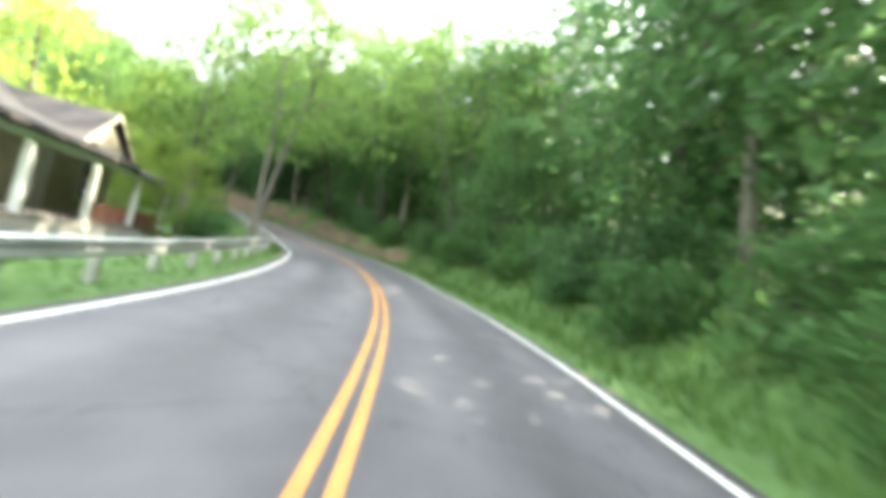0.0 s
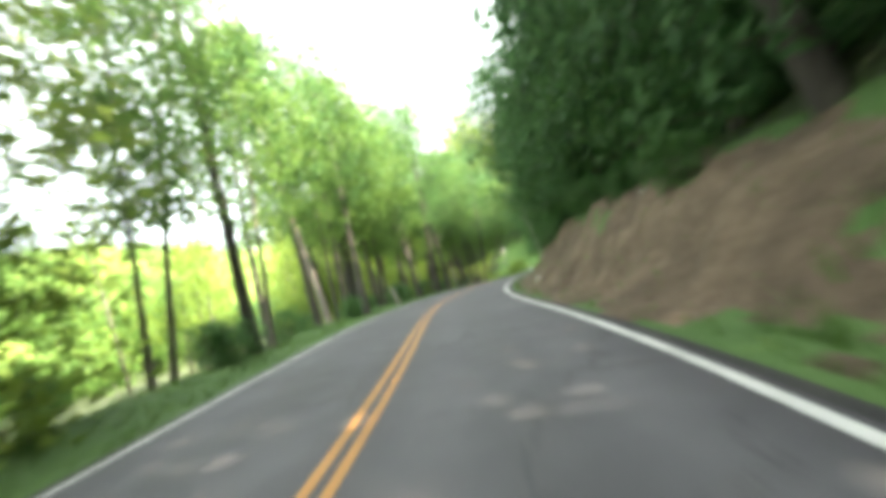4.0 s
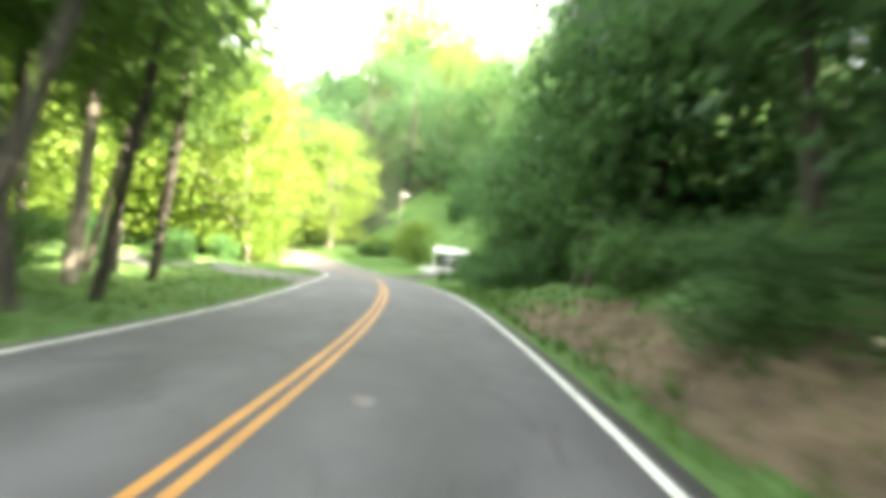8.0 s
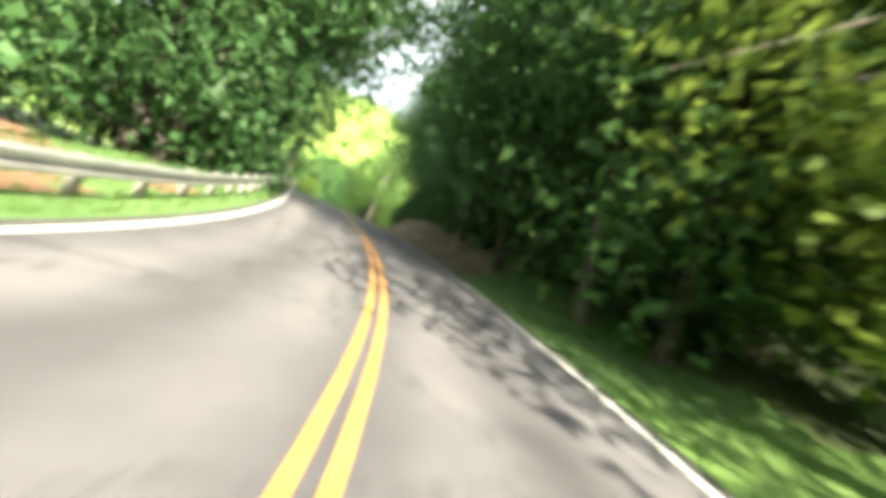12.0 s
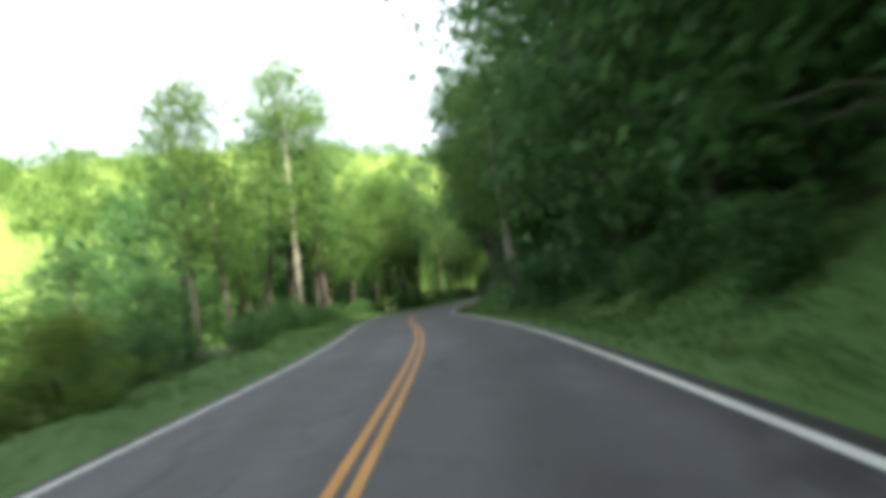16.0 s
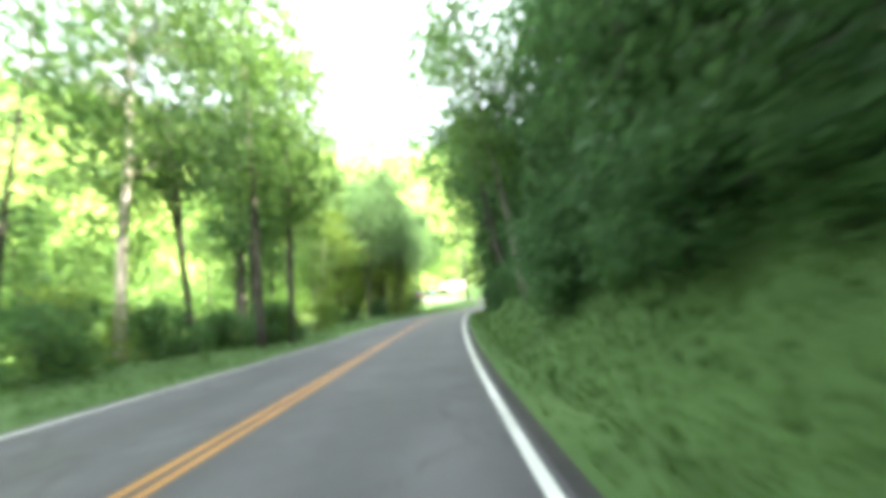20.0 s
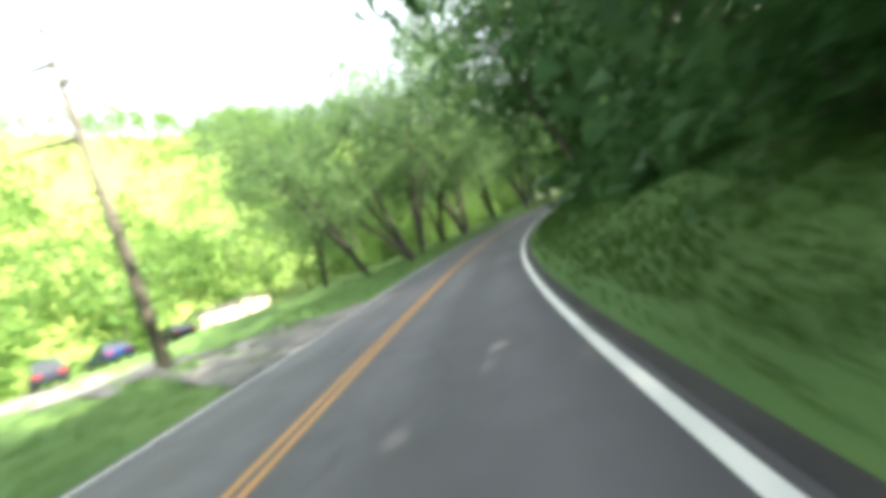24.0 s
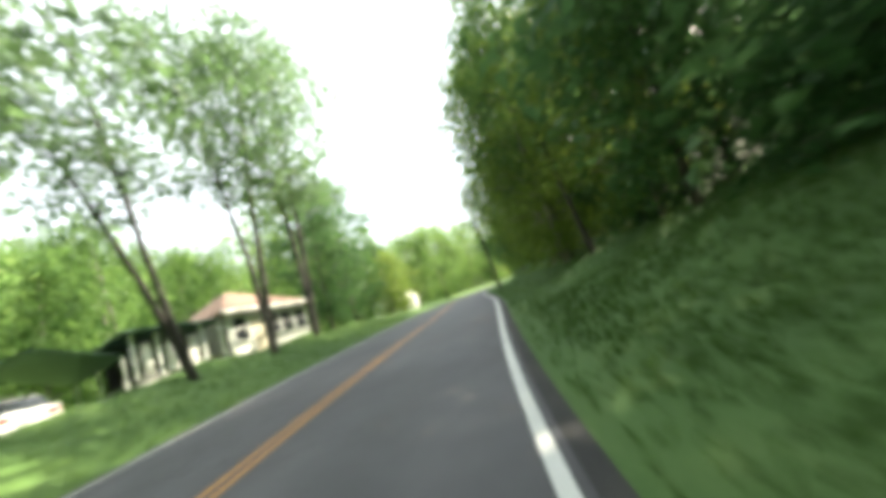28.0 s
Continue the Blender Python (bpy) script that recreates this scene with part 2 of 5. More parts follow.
POLE_WOOD = surface("pole_wood", (0.09, 0.05, 0.035), (0.20, 0.11, 0.075), (0.30, 0.18, 0.125), 1.0, 12, 0.9, 0, 0.6, 0.015, (1, 1, 0.1))
GREY_WOOD = surface("weathered_wood", (0.08, 0.072, 0.064), (0.16, 0.145, 0.13), (0.25, 0.225, 0.20), 1.5, 14, 0.9, 0, 0.6, 0.01, (1, 1, 0.2))
STEEL = surface("galvanised_steel", (0.36, 0.37, 0.38), (0.50, 0.51, 0.52), (0.62, 0.63, 0.63), 1.4, 20, 0.42, 0.75, 0.15, 0.003)
RUST_STEEL = surface("post_steel", (0.20, 0.19, 0.18), (0.33, 0.32, 0.31), (0.45, 0.44, 0.42), 2.0, 20, 0.6, 0.6, 0.2, 0.003)
WHITE_WALL = surface("white_siding", (0.55, 0.54, 0.50), (0.70, 0.69, 0.66), (0.80, 0.79, 0.76), 0.8, 10, 0.7, 0, 0.15, 0.004)
CREAM_WALL = surface("cream_boards", (0.42, 0.37, 0.27), (0.58, 0.52, 0.40), (0.70, 0.64, 0.52), 0.9, 10, 0.75, 0, 0.2, 0.005)
WHITE_TRIM = surface("white_trim", (0.62, 0.62, 0.60), (0.75, 0.75, 0.73), (0.84, 0.84, 0.82), 2.0, 15, 0.6, 0, 0.1, 0.003)
SHINGLE_GREY = surface("grey_shingles", (0.025, 0.022, 0.022), (0.048, 0.043, 0.042), (0.085, 0.075, 0.072), 0.8, 8, 0.95, 0, 0.7, 0.02)
SHINGLE_BROWN = surface("brown_shingles", (0.13, 0.075, 0.055), (0.24, 0.15, 0.115), (0.34, 0.23, 0.18), 0.8, 8, 0.95, 0, 0.7, 0.02)
GREEN_METAL = surface("green_roof_metal", (0.03, 0.06, 0.045), (0.05, 0.10, 0.075), (0.08, 0.14, 0.11), 0.8, 8, 0.45, 0.2, 0.2, 0.01)
WHITE_METAL = surface("white_roof_metal", (0.60, 0.62, 0.62), (0.74, 0.75, 0.75), (0.84, 0.84, 0.83), 0.8, 8, 0.4, 0.1, 0.1, 0.005)
# Near-black: porch shade put into the colour; also on the carport screens.
DARK_INSIDE = surface("dark_interior", (0.012, 0.012, 0.012), (0.025, 0.024, 0.022), (0.05, 0.045, 0.04), 1.0, 8, 0.9, 0, 0.2, 0.01)
BRICK_RED = surface("brick_red", (0.16, 0.06, 0.04), (0.27, 0.11, 0.075), (0.36, 0.17, 0.12), 1.4, 12, 0.9, 0, 0.4, 0.01)
CONCRETE = surface("concrete", (0.18, 0.175, 0.165), (0.27, 0.265, 0.25), (0.36, 0.35, 0.335), 0.8, 15, 0.9, 0, 0.4, 0.008)
ROCK = surface("pale_stone", (0.20, 0.18, 0.15), (0.36, 0.33, 0.28), (0.52, 0.48, 0.42), 1.5, 9, 0.9, 0, 0.8, 0.03)
RUBBER = surface("tyre_rubber", (0.012, 0.012, 0.012), (0.022, 0.022, 0.022), (0.04, 0.04, 0.04), 3, 30, 0.85, 0, 0.2, 0.004)
CAR_DARK = surface("car_paint_dark", (0.015, 0.018, 0.03), (0.022, 0.027, 0.045), (0.035, 0.04, 0.06), 0.5, 5, 0.25, 0.2, 0.02, 0.001)
CAR_BLUE = surface("car_paint_blue", (0.015, 0.03, 0.11), (0.022, 0.045, 0.16), (0.035, 0.065, 0.21), 0.5, 5, 0.25, 0.2, 0.02, 0.001)
CAR_SILVER = surface("car_paint_silver", (0.18, 0.185, 0.19), (0.25, 0.255, 0.26), (0.33, 0.335, 0.34), 0.5, 5, 0.28, 0.4, 0.02, 0.001)
CAR_WHITE = surface("car_paint_white", (0.62, 0.62, 0.62), (0.74, 0.74, 0.74), (0.82, 0.82, 0.82), 0.5, 5, 0.3, 0.0, 0.02, 0.001)
CHROME = surface("wheel_alloy", (0.4, 0.4, 0.4), (0.55, 0.55, 0.55), (0.65, 0.65, 0.65), 2, 10, 0.3, 0.9, 0.05, 0.001)
SIGN_YELLOW = surface("sign_yellow", (0.42, 0.18, 0.008), (0.52, 0.23, 0.01), (0.6, 0.28, 0.02), 1.0, 6, 0.4, 0, 0.05, 0.001)
SIGN_BLACK = surface("sign_black", (0.012, 0.012, 0.012), (0.02, 0.02, 0.02), (0.03, 0.03, 0.03), 1.0, 6, 0.5, 0, 0.05, 0.001)
LAMP_RED = surface("tail_lamp_red", (0.25, 0.01, 0.01), (0.4, 0.02, 0.015), (0.5, 0.04, 0.03), 2, 10, 0.3, 0, 0.05, 0.001)
GLASS_M, _n, _l, _b = material("window_glass", 0.05)
_b.inputs["Base Color"].default_value = (0.03, 0.035, 0.04, 1)
_b.inputs["Specular IOR Level"].default_value = 0.8

LEAF = leaf_material("leaves_green", (0.034, 0.084, 0.026), (0.060, 0.142, 0.043), (0.100, 0.205, 0.066))
LEAF_DARK = leaf_material("leaves_dark", (0.034, 0.080, 0.030), (0.058, 0.136, 0.049), (0.095, 0.195, 0.072), 0.45)
LEAF_LIGHT = leaf_material("leaves_light", (0.054, 0.112, 0.024), (0.090, 0.176, 0.040), (0.143, 0.24, 0.060), 0.5)
# Sunlit copy of the light leaves: the sun's yellow glow is in the colour.
LEAF_SUN = leaf_material("leaves_sunlit", (0.078, 0.130, 0.020), (0.130, 0.205, 0.032), (0.195, 0.275, 0.050), 0.5)
LEAF_WILLOW = leaf_material("leaves_grey_green", (0.052, 0.104, 0.037), (0.084, 0.160, 0.060), (0.130, 0.218, 0.090), 0.48)
BLADE = leaf_material("grass_blades", (0.046, 0.098, 0.020), (0.070, 0.140, 0.032), (0.105, 0.180, 0.048), 0.4)


# ---- the road's line ----
STEP = 1.2
S_MIN, S_MAX = -60.0, 620.0
S_LINE = S_MIN + STEP * np.arange(568)
_kn = -18.0 + 6.0 * np.arange(len(BEND))
_gn = -18.0 + 12.0 * np.arange(len(GRADE))


def _hold(s, at, values, tail):
    return np.interp(s, np.append(at, [at[-1] + 25, at[-1] + 60]), np.append(values, [tail, tail]))


_bend = _hold(S_LINE, _kn, np.array(BEND) / 1000, -0.008)
_bend = np.where(S_LINE < -18, 0.0, _bend)
_grade = _hold(S_LINE, _gn, np.array(GRADE) / 1000, 0.088)
_tilt = np.radians(_hold(S_LINE, _gn, np.array(BANK), 0.0))
_head = np.concatenate([[0], np.cumsum((_bend[1:] + _bend[:-1]) / 2 * STEP)])
_zero = int(round(-S_MIN / STEP))
_head -= _head[_zero]
_run = np.stack([-np.sin(_head), np.cos(_head), _grade], -1)
_line = np.concatenate([[[0, 0, 0]], np.cumsum((_run[1:] + _run[:-1]) / 2 * STEP, 0)])
_line -= _line[_zero]


def along(a, s):
    return np.interp(s, S_LINE, a)


def heading(s):
    return float(along(_head, s))


def spot(s, d):
    """World x, y of the place s metres along the road and d metres to the right of its middle."""
    s, d = np.asarray(s, float), np.asarray(d, float)
    h = along(_head, s)
    return along(_line[:, 0], s) + np.cos(h) * d, along(_line[:, 1], s) + np.sin(h) * d


def road_z(s, d):
    return along(_line[:, 2], s) + np.clip(d, -7, 7) * np.sin(along(_tilt, s))


# s, verge width, bank height, bank run, slope of the hill behind
RIGHT = np.array((
    (-60, 1.6, 1.0, 2.5, 0.35), (30, 1.3, 1.2, 2.2, 0.4), (56, 0.7, 2.0, 2.4, 0.5), (75, 0.8, 2.5, 2.6, 0.42), (108, 0.8, 2.3, 2.8, 0.4),
    (128, 1.0, 1.6, 3.0, 0.4), (148, 1.6, 0.7, 4.0, 0.22), (160, 2.4, 1.1, 6.0, 0.06), (192, 2.4, 0.8, 5.0, 0.10), (206, 0.9, 2.0, 3.0, 0.4),
    (245, 0.7, 2.6, 2.6, 0.7), (262, 2.0, 1.0, 4.0, 0.8), (284, 1.0, 2.0, 4.0, 0.85), (312, 0.7, 2.2, 3.2, 0.65), (352, 0.7, 2.2, 3.2, 0.5),
    (374, 0.9, 0.9, 3.5, 0.16), (410, 1.0, 0.8, 4.0, 0.18), (440, 1.4, 1.2, 4.5, 0.32), (500, 1.4, 1.2, 5.0, 0.4), (620, 1.5, 1.0, 5.0, 0.3)))
# s, verge width, height at the verge's end, drop behind it, run of the drop, height of the far side, where it starts to rise
LEFT = np.array((
    (-60, 1.6, -0.1, -1.0, 5.0, 30, 60), (45, 1.6, -0.1, -1.2, 5.0, 35, 60), (62, 1.6, 0.1, -3.0, 9.0, 25, 90), (104, 1.6, 0.0, -2.5, 11.0, 25, 80), (125, 3.0, 0.0, -0.8, 12.0, 35, 50),
    (150, 5.0, 0.1, 0.2, 8.0, 40, 40), (180, 3.6, 0.3, 0.8, 6.0, 45, 30), (187, 3.6, 0.3, 1.5, 6.0, 46, 32), (194, 2.8, 0.1, 1.4, 6.0, 48, 36), (202, 2.0, 0.0, -3.0, 9.0, 50, 50), (245, 1.6, 0.1, -3.5, 10.0, 56, 45), (275, 1.8, 0.2, -2.0, 12.0, 50, 45),
    (330, 2.0, 0.2, -2.0, 12.0, 66, 45), (375, 3.0, 0.3, 0.0, 12.0, 94, 45), (398, 4.5, 0.45, 0.5, 14.0, 95, 44), (425, 4.5, 0.55, -0.2, 9.0, 96, 42), (440, 4.2, 0.85, -0.4, 8.0, 94, 38), (452, 4.0, 1.15, -0.6, 8.0, 92, 36), (520, 4.0, 0.9, -0.4, 6.0, 80, 36), (620, 4.0, 0.4, -0.2, 6.0, 60, 36)))


def rise(s, d):
    """Height of the ground over the road's own surface."""
    s, d = np.asarray(s, float), np.asarray(d, float)
    edge = LANE + 0.3
    c = [np.interp(s, RIGHT[:, 0], RIGHT[:, i]) for i in range(1, 5)]
    u = d - edge
    q = np.clip((u - c[0]) / c[2], 0, 1)
    r = 0.05 * np.clip(u / c[0], 0, 1) + c[1] * (q * q * (3 - 2 * q)) + np.clip(u - c[0] - c[2], 0, 60) * c[3] + np.clip(u - c[0] - c[2] - 60, 0, 400) * 0.12 + np.clip(u - 14, 0, 70) * 0.6 * np.clip((34 - np.abs(s - 194)) / 16, 0, 1)
    k = [np.interp(s, LEFT[:, 0], LEFT[:, i]) for i in range(1, 7)]
    v = -d - LANE_LEFT - 0.4
    q = np.clip((v - k[0]) / k[3], 0, 1)
    w = np.clip((v - k[5]) / (150 - 0.3 * k[5]), 0, 1)
    f = k[1] * np.clip(v / k[0], 0, 1) + k[2] * (q * q * (3 - 2 * q)) + k[4] * (w * w * (3 - 2 * w))
    low = 1 - 0.5 * np.clip((s - 490) / 110, 0, 1)
    return low * np.where(d > 0, np.where(u > 0, r, 0), np.where(v > 0, f, 0))


def lumps(x, y):
    return 0.10 * np.sin(x * 0.9 + np.cos(y * 0.7) * 2) + 0.08 * np.sin(y * 1.3 + x * 0.4) + 0.06 * np.sin(x * 2.3 - y * 1.9) + 0.04 * np.sin(x * 4.1 + y * 3.3)


def ground_z(s, d):
    x, y = spot(s, d)
    cut = np.interp(s, (56, 64, 130, 138, 202, 208, 242, 250), (0, 1, 1, 0, 0, 1, 1, 0)) * np.clip((np.asarray(d, float) - 4.2) / 0.8, 0, 1)
    off = np.clip((np.abs(np.asarray(d, float)) - LANE - 0.6) / 2.5, 0, 1)
    return road_z(s, d) + rise(s, d) + off * lumps(x, y) + cut * (0.09 * np.sin(x * 3.7 + np.sin(y * 2.9) * 2) + 0.07 * np.sin(y * 5.3 - x * 2.1) + 0.05 * np.sin(x * 8.1 + y * 7.3))


def off_road(x, y):
    """Distance from places to the nearest point of the road's middle."""
    best = np.full(np.shape(x), 1e9)
    for px, py in _line[::4, :2]:
        best = np.minimum(best, (x - px) ** 2 + (y - py) ** 2)
    return np.sqrt(best)


def stand(s, d, sink=0.0):
    x, y = spot(s, d)
    return float(x), float(y), float(ground_z(s, d)) - sink


def place(s, d, turn=0.0, sink=0.0, lean=(0.0, 0.0), size=1.0):
    """A pose on the ground at (s, d); turn in degrees from the road's heading; lean: degrees to the right of the road and along it."""
    x, y, z = stand(s, d, sink)
    h = math.degrees(heading(s))
    return pose(x, y, z, 0, 0, h) @ pose(0, 0, 0, -lean[1], lean[0], 0) @ pose(0, 0, 0, 0, 0, turn) @ Matrix.Diagonal((size, size, size, 1))


# ---- mesh helpers ----
def mesh_from(name, verts, faces, mat, smooth=False):
    me = bpy.data.meshes.new(name)
    me.from_pydata(verts if isinstance(verts, list) else verts.tolist(), [], faces if isinstance(faces, list) else faces.tolist())
    for q in (mat if isinstance(mat, (list, tuple)) else [mat]):
        me.materials.append(q)
    if smooth:
        me.polygons.foreach_set("use_smooth", [True] * len(me.polygons))
    me.update()
    return me


def link(name, me, parent=None, m=None, label=""):
    ob = new(name, me)
    if parent is not None:
        ob.parent = parent
    if m is not None:
        ob.matrix_local = m
    if label:
        ob["label"] = label
    return ob


def part(name, bm, mat, parent, label="", m=None, smooth=False):
    me = bpy.data.meshes.new(name)
    bm.normal_update()
    bm.to_mesh(me)
    bm.free()
    for q in (mat if isinstance(mat, (list, tuple)) else [mat]):
        me.materials.append(q)
    if smooth:
        me.polygons.foreach_set("use_smooth", [True] * len(me.polygons))
    return link(name, me, parent, m, label)


def thing(name, m, label, category, group="", kind=""):
    ob = new(name)
    ob.empty_display_size = 0.3
    ob.matrix_world = m
    return tagged(ob, label, category, group, kind)


def box(bm, x0, y0, z0, x1, y1, z1, bevel=0.0):
    r = bmesh.ops.create_cube(bm, size=1.0)
    bmesh.ops.scale(bm, vec=(x1 - x0, y1 - y0, z1 - z0), verts=r["verts"])
    bmesh.ops.translate(bm, vec=((x0 + x1) / 2, (y0 + y1) / 2, (z0 + z1) / 2), verts=r["verts"])
    if bevel:
        bmesh.ops.bevel(bm, geom=list({e for v in r["verts"] for e in v.link_edges}), offset=bevel, segments=1, affect="EDGES")
    return bm


def boxed(*dims, bevel=0.0):
    return box(bmesh.new(), *dims, bevel=bevel)


def rod(bm, a, b, r0, r1=None, sides=8):
    a, b = Vector(a), Vector(b)
    r1 = r0 if r1 is None else r1
    c = bmesh.ops.create_cone(bm, cap_ends=True, segments=sides, radius1=r0, radius2=r1, depth=(b - a).length)
    m = Matrix.Translation((a + b) / 2) @ (b - a).to_track_quat("Z", "Y").to_matrix().to_4x4()
    bmesh.ops.transform(bm, matrix=m, verts=c["verts"])
    return bm


def slab(bm, outline, z0, z1):
    """A plate with the given outline."""
    lo, hi = [bm.verts.new((x, y, z0)) for x, y in outline], [bm.verts.new((x, y, z1)) for x, y in outline]
    bm.faces.new(lo[::-1])
    bm.faces.new(hi)
    for i in range(len(lo)):
        j = (i + 1) % len(lo)
        bm.faces.new((lo[i], lo[j], hi[j], hi[i]))
    return bm


# ---- ribbons along the road ----
def ribbon(name, s_values, d_values, lift, mats, pick=None, z_of=None):
    s, d = np.meshgrid(s_values, d_values, indexing="ij")
    x, y = spot(s, d)
    z = (road_z(s, d) if z_of is None else z_of(s, d)) + lift
    ns, nd = s.shape
    idx = np.arange(ns * nd).reshape(ns, nd)
    f = np.stack([idx[:-1, :-1], idx[:-1, 1:], idx[1:, 1:], idx[1:, :-1]], -1).reshape(-1, 4)
    me = mesh_from(name, np.stack([x, y, z], -1).reshape(-1, 3), f, mats, True)
    if pick is not None:
        sm, dm = (s[:-1, :-1] + s[1:, 1:]) / 2, (d[:-1, :-1] + d[1:, 1:]) / 2
        me.polygons.foreach_set("material_index", pick(sm, dm).astype(np.int32).ravel())
    return new(name, me)


S_ROAD = np.arange(-40, 560.1, 1.0)
D_ROAD = np.linspace(-LANE_LEFT - 0.14, LANE + 0.14, 17)
road = ribbon("road", S_ROAD, D_ROAD, 0.0, ASPHALT)
road.data.attributes.new("across", "FLOAT", "POINT").data.foreach_set("value", np.tile(D_ROAD, len(S_ROAD)))
tagged(road, "grey asphalt two-lane road winding uphill, worn and patched", "road", kind="structure")
for side in (-1, 1):
    half = LANE if side > 0 else LANE_LEFT
    inner, outer = side * (half + 0.14), side * (half + 0.32)
    tagged(ribbon("road_shoulder", S_ROAD, sorted((inner, outer)), -0.012, EDGE_ASPHALT), "dark crumbling asphalt edge along the road", "shoulder", kind="structure")
    line_half = 0.06 if side > 0 else 0.05
    tagged(ribbon("edge_line", S_ROAD, (side * half - line_half, side * half + line_half), 0.006, PAINT_WHITE), "white painted edge line on asphalt", "road marking", kind="structure")
    tagged(ribbon("centre_line", S_ROAD, (side * 0.105 - 0.052, side * 0.105 + 0.052), 0.006, PAINT_YELLOW), "orange-yellow painted line of the double centre marking", "road marking", group="double centre line", kind="structure")

BARE = ((30, 62, 0.35, 2.7), (60, 92, -0.05, 3.1), (92, 140, 0.4, 2.9), (204, 246, -0.4, 2.9), (266, 284, -0.2, 0.9), (284, 301, -0.3, 0.3), (349, 368, -0.6, 1.0))


def bare(s, d):
    """Where the right bank shows its soil."""
    x, y = spot(s, d)
    wob = 0.5 * np.sin(x * 0.7 + y * 0.5) + 0.35 * np.sin(y * 1.7 - x * 0.9) + 0.45 * np.sin(x * 3.1 + y * 2.7 + np.sin(y * 2.2)) + 0.4 * np.sin(x * 6.3 - y * 5.1 + np.cos(x * 4.0) * 2)
    u = d - LANE - 0.55
    r = np.zeros_like(s, bool)
    for a, b, lo, hi in BARE:
        moss = np.sin(x * 1.1 - y * 0.6 + 2) + np.sin(y * 0.9 + x * 0.5) + 0.8 * np.sin(x * 2.7 + y * 1.9)
        r |= (moss < {60: 2.3, 92: 2.0, 204: 3.0, 266: -0.3}.get(a, 1.35)) & (s + 3 * wob > a) & (s + 3 * wob < b) & (u > lo + 0.3 * wob) & (u < hi + 0.7 * wob)
    return r


D_RIGHT = np.concatenate([np.arange(LANE + 0.3, 9, 0.24), np.arange(9, 25.1, 1.0)])
D_LEFT = np.concatenate([np.arange(-20, -9, 1.0), np.arange(-9, -LANE_LEFT - 0.6, 0.4), [-LANE_LEFT - 0.3]])
D_RIGHT[0] = LANE + 0.3


def verge_z(s, d):
    return ground_z(s, d) - 0.03 * (np.abs(d) < LANE + 0.7)


S_BANK = np.arange(-40, 560.1, 0.5)


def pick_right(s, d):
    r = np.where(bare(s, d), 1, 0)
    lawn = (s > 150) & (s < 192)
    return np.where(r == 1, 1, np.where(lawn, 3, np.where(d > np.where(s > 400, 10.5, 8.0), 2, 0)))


def pick_left(s, d):
    lawn = (s > 132) & (s < 186) | (s > 378)
    x, y = spot(s, d)
    patch = np.sin(x * 1.3 + y * 0.7) + np.sin(y * 2.1 - x * 1.6) + 0.8 * np.sin(x * 4.3 + y * 3.9)
    clay = (s > 181) & (s < 198) & (d < -4.5) & (d > -13) & (patch + 0.6 * np.clip(-5.6 - d, -1, 2) > -0.7)
    return np.where(clay, 1, np.where(lawn, 3, np.where((d < -8) & (s > 55), 2, 0)))


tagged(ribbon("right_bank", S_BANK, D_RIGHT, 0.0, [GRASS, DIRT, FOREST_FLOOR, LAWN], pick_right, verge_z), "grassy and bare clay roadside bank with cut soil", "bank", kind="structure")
tagged(ribbon("left_verge", S_BANK, D_LEFT, 0.0, [GRASS, RED_CLAY, FOREST_FLOOR, LAWN], pick_left, verge_z), "grass verge falling away from the road", "verge", kind="structure")


